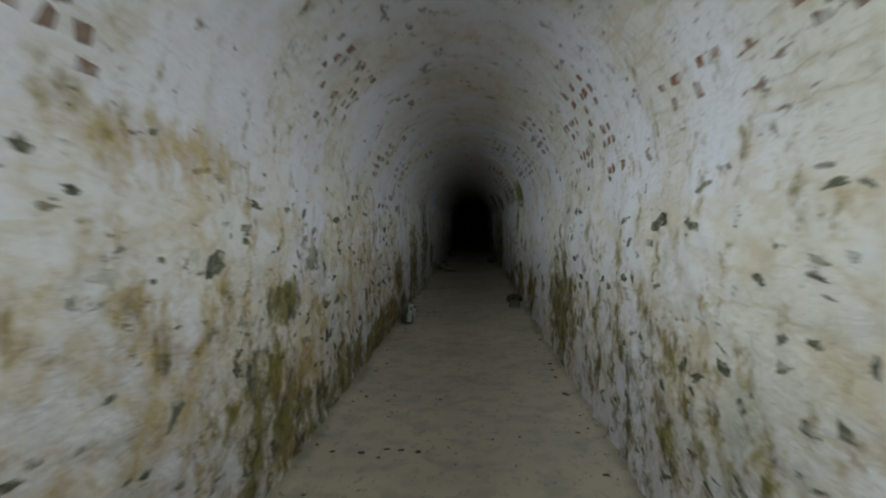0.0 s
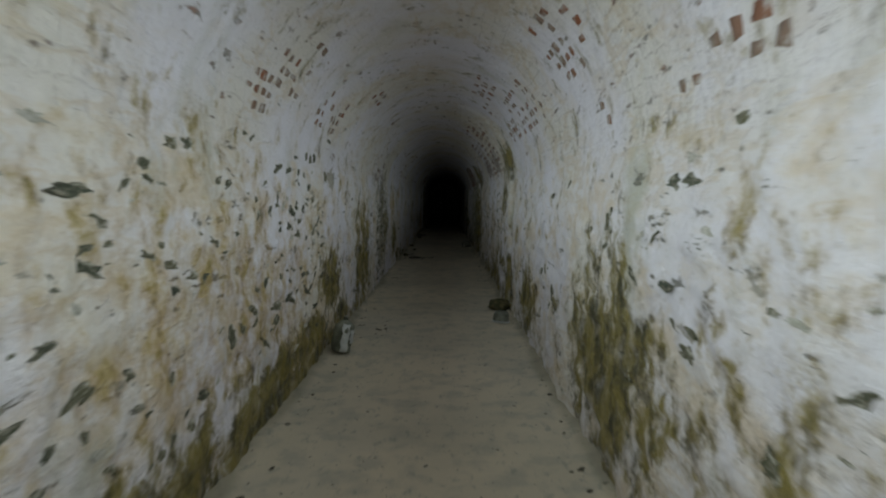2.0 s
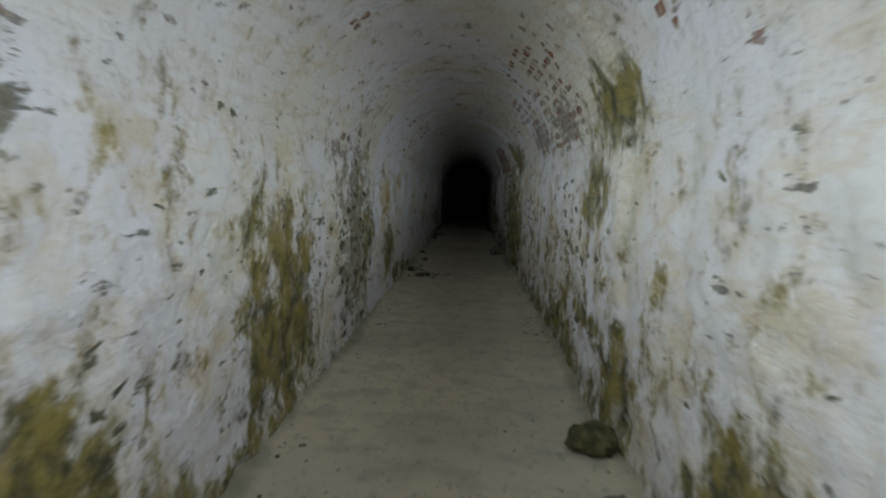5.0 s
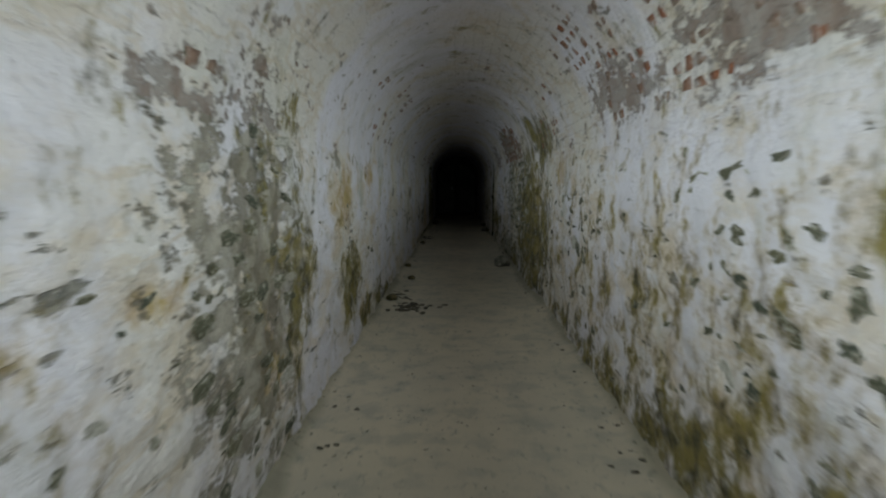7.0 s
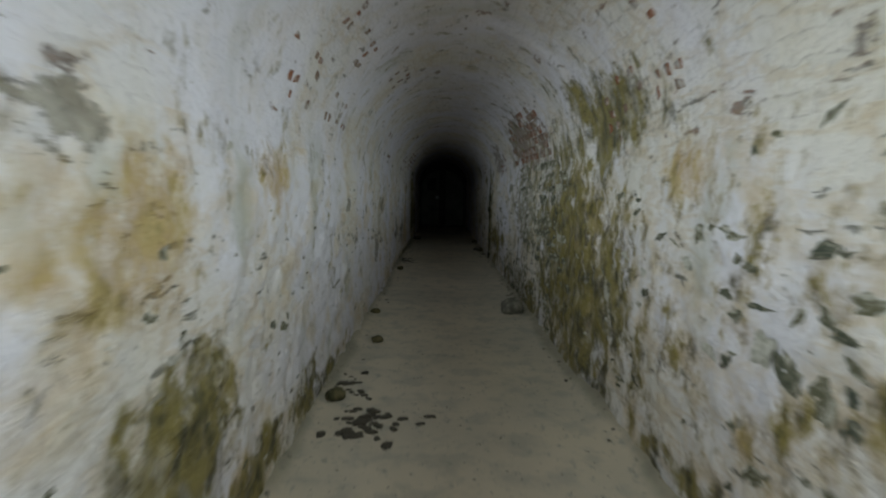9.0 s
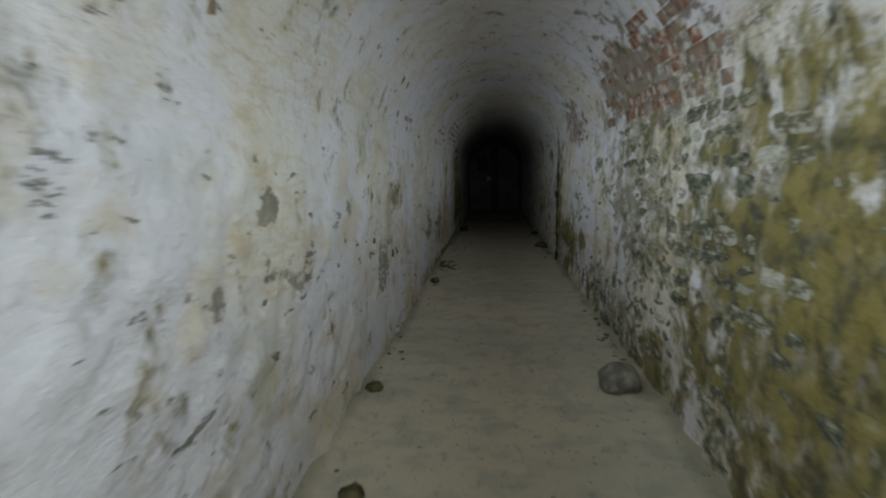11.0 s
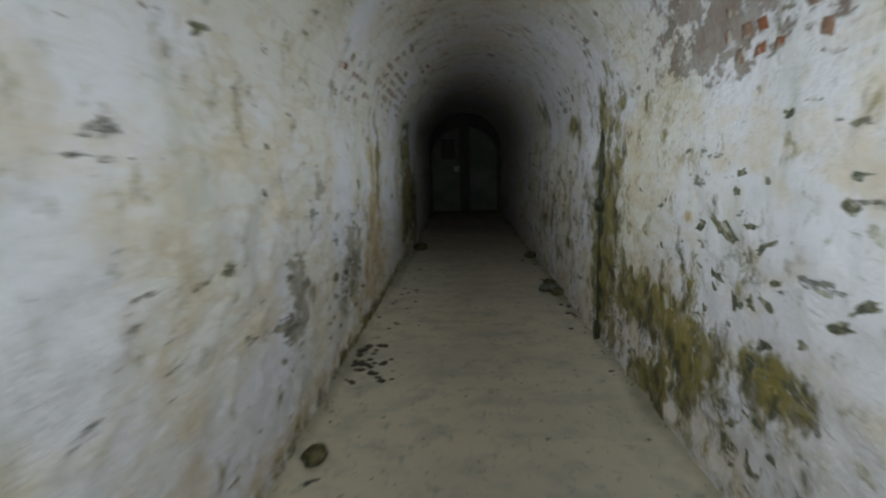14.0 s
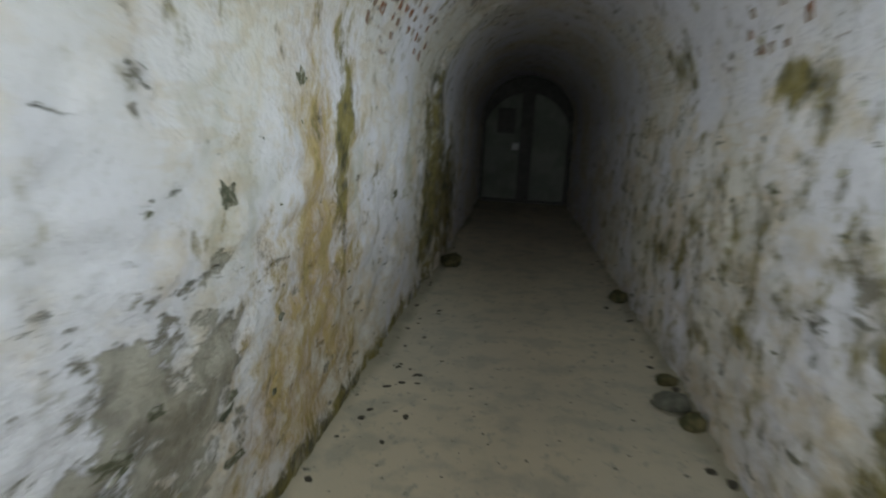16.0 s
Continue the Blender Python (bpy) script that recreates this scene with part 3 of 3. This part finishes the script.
def build_floor():
    step = 0.05
    ys, xs = np.arange(Y0, Y1 + step / 2, step), np.linspace(-1.0, 1.0, 41)
    verts, faces, marks = [], [], []
    for y in ys:
        a, b = along(LEFT, y), along(RIGHT, y)
        for x in xs:
            rim = min(x - a, b - x)
            p = Vector((x, y, 0))
            z = noise.noise(p * 1.3) * 0.008 + noise.noise(p * 6) * 0.003 + 0.03 * max(0.0, 1 - max(rim, 0) / 0.12) ** 2
            verts.append((x, y, z))
            marks += [max(0.0, 1 - max(rim, 0) / 0.16), 0, 0, 1]
    w = len(xs)
    for i in range(len(ys) - 1):
        for j in range(w - 1):
            q = i * w + j
            faces.append((q, q + 1, q + w + 1, q + w))
    base = len(verts)
    for y in (Y0, Y1):
        for x in (-1.2, 1.2):
            verts.append((x, y, -0.3))
            marks += [0, 0, 0, 1]
    faces.append((base, base + 2, base + 3, base + 1))
    me = bpy.data.meshes.new("floor")
    me.from_pydata(verts, [], faces)
    me.attributes.new("stain", "FLOAT_COLOR", "POINT").data.foreach_set("color", marks)
    me.materials.append(FLOOR)
    me.update()
    return tagged(smooth(new("floor", me)), "worn earthy concrete floor with scattered grit", "floor", kind="structure")


floor = build_floor()


def box(bm, x0, x1, y0, y1, z0, z1, bevel=0.0):
    made = bmesh.ops.create_cube(bm, size=1, matrix=Matrix.LocRotScale(((x0 + x1) / 2, (y0 + y1) / 2, (z0 + z1) / 2), None, (x1 - x0, y1 - y0, z1 - z0)))
    if bevel:
        edges = list({e for v in made["verts"] for e in v.link_edges})
        bmesh.ops.bevel(bm, geom=edges, offset=bevel, segments=2, affect="EDGES")
    return bm


def boxed(*size, bevel=0.0):
    return box(bmesh.new(), *size, bevel=bevel)


# closed masonry behind the camera
wall_back = tagged(link("wall_back", boxed(-1.3, 1.3, Y0 - 0.3, Y0 + 0.02, -0.3, 2.9), WASH_VAULT), "plain whitewashed wall closing the passage", "wall", kind="structure")


# ---------------------------------------------------------------- far end: arched double door across the passage
def arched(x0, x1, y0, y1, z0, radius, centre, rise):
    """A leaf with a top that follows the vault."""
    bm = bmesh.new()
    xs = [x0 + (x1 - x0) * i / 10 for i in range(11)]
    rows = []
    for y in (y0, y1):
        low = [bm.verts.new((x, y, z0)) for x in xs]
        top = [bm.verts.new((x, y, rise + math.sqrt(max(0.0, radius ** 2 - (x - centre) ** 2)))) for x in xs]
        rows.append((low, top))
    (a, b), (c, d) = rows
    for i in range(10):
        bm.faces.new((a[i], a[i + 1], b[i + 1], b[i]))
        bm.faces.new((c[i + 1], c[i], d[i], d[i + 1]))
        bm.faces.new((b[i], b[i + 1], d[i + 1], d[i]))
        bm.faces.new((a[i + 1], a[i], c[i], c[i + 1]))
    bm.faces.new((a[0], b[0], d[0], c[0]))
    bm.faces.new((b[10], a[10], c[10], d[10]))
    return bm


def far_doors():
    y = Y1 - 0.06
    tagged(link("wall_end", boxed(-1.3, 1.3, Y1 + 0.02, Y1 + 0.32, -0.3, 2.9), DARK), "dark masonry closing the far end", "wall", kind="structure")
    door = tagged(new("door_1"), "closed pale arched double door with a dark hatch", "door", kind="structure")
    part("leaf", arched(-0.76, -0.12, y - 0.05, y, 0.03, 0.80, 0, 1.22), WOOD, door, "pale weathered leaf with a hatch")
    part("leaf", arched(0.12, 0.76, y - 0.05, y, 0.03, 0.80, 0, 1.22), WOOD, door)
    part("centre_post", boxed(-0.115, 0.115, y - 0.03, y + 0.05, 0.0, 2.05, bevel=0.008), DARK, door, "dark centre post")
    # the open hatch's inner darkness is put into a dark panel
    hatch = part("hatch", boxed(-0.55, -0.22, y - 0.058, y - 0.05, 1.28, 1.74, bevel=0.003), DARK, door, "dark panel for the square hatch opening")
    for x0, x1, z0, z1 in ((-0.58, -0.55, 1.25, 1.77), (-0.22, -0.19, 1.25, 1.77), (-0.55, -0.22, 1.74, 1.77), (-0.55, -0.22, 1.25, 1.28)):
        part("hatch_frame", boxed(x0, x1, y - 0.068, y - 0.05, z0, z1, bevel=0.002), WOOD, hatch)
    part("lock_plate", boxed(-0.25, -0.13, y - 0.062, y - 0.05, 0.98, 1.12, bevel=0.004), PALE, door, "small white lock plate")
    part("threshold", boxed(-0.83, 0.83, y - 0.12, y + 0.05, 0.0, 0.06, bevel=0.01), DARK, door, "dark threshold strip")
    for z in (0.35, 1.1):
        for x0, x1 in ((-0.74, -0.14), (0.14, 0.74)):
            part("rail", boxed(x0, x1, y - 0.064, y - 0.05, z, z + 0.08, bevel=0.003), WOOD, door)


PALE = plain_material("dull_white_plastic", (0.52, 0.54, 0.55), (0.66, 0.67, 0.68), 14, 0.45)
far_doors()


# ---------------------------------------------------------------- things on the floor and the walls
GLASSY = plain_material("dirty_clear_plastic", (0.13, 0.14, 0.11), (0.24, 0.25, 0.21), 11, 0.25)
ROCK = plain_material("pale_rough_stone", (0.13, 0.125, 0.10), (0.30, 0.285, 0.24), 13, 0.85, 0.0, 0.008)
DULL = plain_material("dull_grey_stone", (0.10, 0.10, 0.08), (0.19, 0.185, 0.155), 13, 0.85, 0.0, 0.008)
MOSSY = plain_material("mossy_stone", (0.05, 0.05, 0.02), (0.15, 0.125, 0.06), 13, 0.9, 0.0, 0.008)
SLIME = plain_material("dark_algae", (0.022, 0.024, 0.012), (0.065, 0.065, 0.026), 12, 0.6, 0.0, 0.006)


def turned(profile, count=20, wobble=0.0, seed=1):
    """A body turned round z from (radius, height) pairs, dented by wobble."""
    rng = random.Random(seed)
    shift = Vector((rng.random() * 9, rng.random() * 9, rng.random() * 9))
    bm, rings = bmesh.new(), []
    for r, z in profile:
        ring = []
        for i in range(count):
            a = math.tau * i / count
            k = 1 + wobble * noise.noise(Vector((math.cos(a) * 1.5, math.sin(a) * 1.5, z * 9)) + shift)
            ring.append(bm.verts.new((r * k * math.cos(a), r * k * math.sin(a), z)))
        rings.append(ring)
    for a, b in zip(rings, rings[1:]):
        for i in range(count):
            bm.faces.new((a[i], a[(i + 1) % count], b[(i + 1) % count], b[i]))
    bm.faces.new(list(reversed(rings[0])))
    bm.faces.new(rings[-1])
    return bm


def boulder(size, seed, rough=0.28):
    bm = bmesh.new()
    bmesh.ops.create_icosphere(bm, subdivisions=3, radius=0.5)
    off = Vector((seed * 3.1, seed * 1.7, 0))
    for v in bm.verts:
        p = v.co.normalized()
        k = 0.5 * (1 + rough * noise.noise(p * 1.6 + off) + rough * 0.45 * noise.noise(p * 4.5 + off))
        v.co = Vector((p.x * k * size[0], p.y * k * size[1], max(-0.32, p.z * k) * size[2]))
    return bm


def placed(name, x, y, z, label, category, turn=0.0, tilt=0.0, lean=0.0):
    ob = tagged(new(name), label, category)
    ob.matrix_world = pose(x, y, z, tilt, lean, turn)
    return ob


def strip(radius, z0, z1, a0, a1):
    """A torn, slightly crumpled strip of paper round part of a body."""
    bm, rows = bmesh.new(), []
    for r in (radius, radius + 0.0025):
        for i in range(7):
            z = z0 + (z1 - z0) * i / 6
            row = []
            for j in range(6):
                a = radians(a0 + (a1 - a0) * j / 5 + 5 * math.sin(i * 2.1))
                k = r * (1 + 0.03 * math.sin(i * 1.7 + j))
                row.append(bm.verts.new((k * math.cos(a), k * math.sin(a), z)))
            rows.append(row)
    for base, flip in ((0, 1), (7, -1)):
        for i in range(6):
            for j in range(5):
                p, q = rows[base + i], rows[base + i + 1]
                bm.faces.new((p[j], p[j + 1], q[j + 1], q[j])[::-flip])
    ring = [(0, j) for j in range(6)] + [(i, 5) for i in range(1, 7)] + [(6, j) for j in range(4, -1, -1)] + [(i, 0) for i in range(5, 0, -1)]
    for (i, j), (m, n) in zip(ring, ring[1:] + ring[:1]):
        bm.faces.new((rows[i][j], rows[m][n], rows[m + 7][n], rows[i + 7][j]))
    return bm


def litter():
    # a crushed clear bottle with a white band, leaning against the wall
    bottle = placed("plastic_bottle", -0.755, 7.52, 0.012, "crushed dirty clear plastic bottle with white strip", "bottle", 20, 0, 9)
    bottle.matrix_world = bottle.matrix_world @ Matrix.Scale(1.2, 4)
    smooth(part("body", turned([(0.045, 0), (0.066, 0.012), (0.068, 0.07), (0.058, 0.11), (0.067, 0.15), (0.060, 0.19), (0.034, 0.215), (0.016, 0.225)], 22, 0.35, 3), GLASSY, bottle))
    smooth(part("label", strip(0.070, 0.015, 0.205, 250, 292), PALE, bottle, "torn white paper strip"))
    smooth(part("label", strip(0.071, 0.075, 0.165, 300, 335), PALE, bottle, "torn white paper strip"))
    smooth(part("neck", turned([(0.017, 0.225), (0.016, 0.24), (0.018, 0.241), (0.018, 0.248), (0.012, 0.25)], 16), GLASSY, bottle))
    # an upturned tub with a pale rim
    tub = placed("plastic_tub", 0.70, 8.85, 0.008, "upturned dirty grey-green plastic tub with white rim", "tub", 0, 0, 3)
    smooth(part("body", turned([(0.088, 0.012), (0.082, 0.03), (0.078, 0.08), (0.070, 0.105), (0.045, 0.116), (0.042, 0.112)], 28, 0.06, 4), GLASSY, tub))
    smooth(part("rim", turned([(0.086, 0.0), (0.097, 0.002), (0.098, 0.012), (0.089, 0.016)], 28, 0.03, 4), PALE, tub, "white flared rim"))
    # loose stones
    for name, x, y, size, seed, mat, label in (
            ("loose_stone", 0.755, 9.62, (0.26, 0.30, 0.15), 2, MOSSY, "dark mossy stone fallen against the wall"),
            ("loose_stone", 0.655, 18.62, (0.24, 0.22, 0.19), 5, ROCK, "rounded pale stone lying beside the wall"),
            ("loose_stone", 0.735, 25.33, (0.19, 0.17, 0.09), 7, DULL, "flat cracked grey stone beside the wall"),
            ("loose_stone", 0.78, 25.12, (0.12, 0.12, 0.09), 9, MOSSY, "small dark stone beside the wall"),
            ("loose_stone", 0.775, 25.62, (0.13, 0.11, 0.07), 11, MOSSY, "small dark stone beside the wall"),
            ("loose_stone", 0.78, 27.3, (0.15, 0.25, 0.10), 13, MOSSY, "small dark stone beside the wall"),
            ("loose_stone", -0.70, 28.2, (0.22, 0.5, 0.10), 15, MOSSY, "low dark heap of rubble at the wall"),
            ("loose_stone", -0.76, 22.05, (0.10, 0.16, 0.07), 17, MOSSY, "small dark stone beside the wall"),
            ("loose_stone", -0.80, 18.55, (0.10, 0.12, 0.06), 19, MOSSY, "small dark stone beside the wall"),
            ("loose_stone", -0.78, 15.95, (0.12, 0.18, 0.07), 21, MOSSY, "dark stone fallen against the wall"),
            ("loose_stone", -0.66, 17.35, (0.10, 0.13, 0.06), 23, MOSSY, "small dark stone beside the wall")):
        ob = smooth(link(name, boulder(size, seed), mat))
        ob.location = (x, y, 0.31 * size[2])
        tagged(ob, label, "stone")
    # thin algae-dark wall groove, built as a raised pipe with a collar half-way
    pipe = placed("groove_pipe", along(RIGHT, 23.72) - 0.004, 23.72, 0.0, "pipe standing in for a thin groove coated in dark algae", "pipe")
    smooth(part("pipe", turned([(0.030, 0.02), (0.029, 0.3), (0.026, 0.6), (0.029, 0.9), (0.027, 1.15), (0.022, 1.35), (0.008, 1.45)], 16, 0.25, 6), SLIME, pipe))
    smooth(part("collar", turned([(0.028, 0.90), (0.046, 0.91), (0.050, 0.95), (0.045, 0.985), (0.028, 1.0)], 16, 0.2, 7), SLIME, pipe, "thick joint collar"))
    smooth(part("shoe", turned([(0.05, 0.0), (0.052, 0.06), (0.045, 0.12), (0.036, 0.14)], 16, 0.3, 8), SLIME, pipe))


litter()


def flake(seed):
    """A thin chip of slate, plaster or dead leaf."""
    rng = random.Random(seed)
    bm = bmesh.new()
    n = rng.choice((5, 6, 7))
    low, top = [], []
    for i in range(n):
        a = math.tau * (i + rng.uniform(-0.3, 0.3)) / n
        r = rng.uniform(0.6, 1.0)
        low.append(bm.verts.new((r * math.cos(a), 0.62 * r * math.sin(a), 0)))
        top.append(bm.verts.new((0.85 * r * math.cos(a), 0.53 * r * math.sin(a), 0.30 + 0.12 * rng.random())))
    bm.faces.new(list(reversed(low)))
    bm.faces.new(top)
    for i in range(n):
        bm.faces.new((low[i], low[(i + 1) % n], top[(i + 1) % n], top[i]))
    me = bpy.data.meshes.new("debris_flake")
    bm.to_mesh(me)
    bm.free()
    me.materials.append(CHIP)
    return me


def debris():
    rng = random.Random(11)
    shapes = [flake(i) for i in range(10)]
    spots = []

    def cluster(x, y, dx, dy, count, size):
        for _ in range(count):
            spots.append((x + rng.gauss(0, dx), y + rng.gauss(0, dy), size * rng.uniform(0.5, 1.2)))

    cluster(-0.45, 3.25, 0.08, 0.08, 6, 0.028)
    cluster(-0.42, 4.3, 0.08, 0.35, 8, 0.022)
    cluster(-0.55, 8.35, 0.10, 0.22, 10, 0.032)
    cluster(-0.60, 15.45, 0.09, 0.12, 26, 0.06)
    cluster(-0.45, 15.65, 0.13, 0.10, 16, 0.05)
    cluster(-0.68, 16.2, 0.06, 0.25, 12, 0.05)
    cluster(-0.66, 12.2, 0.06, 0.5, 7, 0.025)
    cluster(-0.60, 24.6, 0.10, 0.7, 14, 0.028)
    cluster(-0.70, 23.3, 0.07, 0.16, 26, 0.05)
    cluster(-0.62, 25.6, 0.10, 0.6, 14, 0.03)
    cluster(0.78, 19.7, 0.04, 0.6, 20, 0.03)
    cluster(0.78, 25.4, 0.04, 0.6, 14, 0.045)
    cluster(0.74, 12.1, 0.04, 0.6, 9, 0.026)
    for side in (-1, 1):
        for _ in range(75):
            spots.append((side * rng.uniform(0.70, 0.84), rng.uniform(1, 29), rng.uniform(0.010, 0.032)))
    for _ in range(55):
        spots.append((rng.uniform(-0.7, 0.7), rng.uniform(1, 29), rng.uniform(0.006, 0.018)))
    for x, y, size in spots:
        a, b = along(LEFT, y), along(RIGHT, y)
        x = min(max(x, a + 0.05), b - 0.05)
        rim = min(x - a, b - x)
        p = Vector((x, y, 0))
        z = noise.noise(p * 1.3) * 0.008 + noise.noise(p * 6) * 0.003 + 0.03 * max(0.0, 1 - rim / 0.12) ** 2
        ob = new("debris_flake", rng.choice(shapes))
        ob.matrix_world = pose(x, y, z - 0.001, 0, 0, rng.uniform(0, 360)) @ Matrix.Diagonal((size, size, size * 0.55, 1))
        tagged(ob, "dark chip of stone or dead leaf on floor", "debris", "chips scattered on the floor")


debris()


# ---------------------------------------------------------------- stones showing through the whitewash
def stone_shape(seed, block=False):
    """A worn rubble face, unit wide and high: ragged where the wash laps over it, squarer where it lies open."""
    rng = random.Random(seed)
    n = 16
    bm = bmesh.new()
    rim, mid = [], []
    lean, bite = rng.uniform(-0.35, 0.35), rng.uniform(0, math.tau)
    for i in range(n):
        a = math.tau * (i + rng.uniform(-0.35, 0.35)) / n
        if block:
            r = rng.uniform(0.84, 1.04) / (abs(math.cos(a)) ** 7 + abs(math.sin(a)) ** 7) ** (1 / 7)
        else:
            r = rng.uniform(0.5, 1.1) * (1 - 0.5 * max(0.0, math.cos(a - bite)) ** 3) / (math.cos(a) ** 4 + math.sin(a) ** 4) ** 0.25
        x, y = r * math.cos(a), r * math.sin(a)
        x += lean * y
        rim.append(bm.verts.new((x, y, -1.0)))
        mid.append(bm.verts.new((x * 0.88, y * 0.86, rng.uniform(0.1, 0.45))))
    top = bm.verts.new((rng.uniform(-0.3, 0.3), rng.uniform(-0.2, 0.2), rng.uniform(0.35, 0.8)))
    for i in range(n):
        j = (i + 1) % n
        bm.faces.new((rim[i], rim[j], mid[j], mid[i]))
        bm.faces.new((mid[i], mid[j], top))
    me = bpy.data.meshes.new("stone")
    bm.to_mesh(me)
    bm.free()
    me.materials.append(STONE)
    return me


def set_stones():
    rng = random.Random(21)
    shapes = [stone_shape(i) for i in range(30)]
    blocks = [stone_shape(i, True) for i in range(40, 60)]
    spots = []

    def courses(side, y0, y1, h0, h1, tall, slope, keep):
        """Open rubble laid in rough courses, its far edge leaning by slope."""
        h = h0
        while h < h1:
            d = tall * rng.uniform(0.7, 1.3)
            y, end = y0 + rng.uniform(0, 0.2), y1 + slope * (h - h1) + rng.uniform(-0.15, 0.15)
            while y < end:
                w = d * rng.uniform(1.0, 3.4)
                if rng.random() < keep:
                    k = rng.uniform(0.62, 0.92)
                    spots.append((side, y + w / 2, h + d / 2 + rng.uniform(-0.012, 0.012), w / 2 * 0.9, d / 2 * k))
                y += w + rng.uniform(0.005, 0.03)
            h += d + rng.uniform(0.008, 0.02)

    courses("R", 16.9, 20.05, 0.62, 1.55, 0.088, 1.1, 0.66)
    courses("R", 17.4, 20.7, 0.03, 0.45, 0.065, -0.6, 0.6)
    courses("L", 5.7, 7.5, 0.42, 1.5, 0.07, 0.0, 0.33)
    courses("L", 2.2, 4.6, 0.2, 1.45, 0.06, 0.0, 0.13)
    courses("R", 13.2, 14.6, 0.25, 1.2, 0.085, 0.0, 0.33)
    courses("R", 10.1, 12.0, 0.2, 1.3, 0.075, 0.0, 0.16)
    courses("R", 1.2, 3.6, 0.15, 1.3, 0.07, 0.0, 0.14)
    courses("R", 20.9, 22.2, 0.15, 1.1, 0.07, 0.0, 0.16)
    courses("L", 11.05, 12.2, 0.08, 1.5, 0.075, 0.0, 0.45)
    for side, y, h, dy, dh in STONES:
        if dy < 0.11:
            spots.append((side, y, h, dy, dh))
            continue
        count = math.ceil(dy / 0.085)         # long faces are several stones side by side
        for k in range(count):
            spots.append((side, y + dy * ((2 * k + 1) / count - 1), h + rng.uniform(-0.4, 0.4) * dh, 0.9 * dy / count, dh * rng.uniform(0.6, 1.0)))

    def rubble(side, y0, y1, z0, z1, count, big):
        for _ in range(count):
            w = rng.uniform(0.4, 1.0) * big
            spots.append((side, rng.uniform(y0, y1), rng.uniform(z0, z1), w, w * rng.uniform(0.2, 0.5)))

    rubble("R", 17.9, 20.9, 0.40, 1.5, 60, 0.06)
    rubble("R", 18.8, 20.8, 0.05, 0.5, 40, 0.06)
    rubble("R", 15.0, 17.5, 0.1, 1.3, 30, 0.09)
    rubble("R", 9.5, 13.0, 0.1, 1.4, 50, 0.055)
    rubble("R", 0.6, 4.0, 0.1, 1.3, 45, 0.07)
    rubble("L", 0.6, 4.0, 0.1, 1.5, 40, 0.055)
    rubble("L", 3.0, 8.3, 0.3, 1.5, 80, 0.06)
    rubble("L", 5.8, 7.6, 0.6, 1.3, 40, 0.085)
    rubble("R", 20.5, 24.0, 0.1, 1.4, 55, 0.05)
    rubble("R", 24.0, 28.0, 0.1, 1.5, 40, 0.05)
    rubble("L", 22.6, 24.0, 0.1, 0.7, 25, 0.07)
    rubble("L", 8.5, 16.0, 0.05, 1.4, 45, 0.04)
    rubble("L", 16.0, 27.0, 0.05, 1.4, 28, 0.035)
    rubble("R", 4.0, 28.0, 0.05, 1.45, 60, 0.06)
    taken, faces_of = {"L": [], "R": []}, {wall_left: [], wall_right: [], vault: []}
    for side, y, h, dy, dh in spots:
        if h > 1.75 or any(abs(y - a) < 0.75 * (dy + c) and abs(h - b) < 0.75 * (dh + d) for a, b, c, d in taken[side]):
            continue
        taken[side].append((y, h, dy, dh))
        block = dh > 0.027 and dy > 0.035 and (side == "R" and 16.8 < y < 20.8 or side == "L" and 11 < y < 12.3)
        p, n = masonry(y, arc(side, y, h))
        wall = (wall_left if side == "L" else wall_right) if h < SPRING else vault
        turn = Matrix(((0, 0, n.x), (n.x, 0, 0), (0, 1, 0))).to_4x4()    # +z of the stone out of the wall, its x along the passage
        m = Matrix.Translation(p - n * 0.001) @ turn @ pose(0, 0, 0, 0, 0, rng.uniform(-4, 4) if block else rng.uniform(-22, 22)) @ Matrix.Diagonal((dy * 1.12, dh * 1.12, 0.02 if block else 0.007, 1))
        faces_of[wall].append((dy * dh, m, rng.choice(blocks if block else shapes)))
    for wall, found in faces_of.items():
        found.sort(key=lambda f: -f[0])
        for _, m, shape in found[:290]:
            ob = new("stone", shape)
            ob.parent = wall
            ob.matrix_world = m
        verts, faces = [], []
        for _, m, shape in found[290:]:
            k = len(verts)
            verts += [(m @ v.co)[:] for v in shape.vertices]
            faces += [tuple(k + i for i in q.vertices) for q in shape.polygons]
        if verts:
            me = bpy.data.meshes.new("small_stones")
            me.from_pydata(verts, [], faces)
            me.materials.append(SMALL_STONE)
            ob = new("small_stones", me)
            ob.parent = wall
            tagged(ob, "small dark stones showing through the whitewash", kind="stuff")


set_stones()
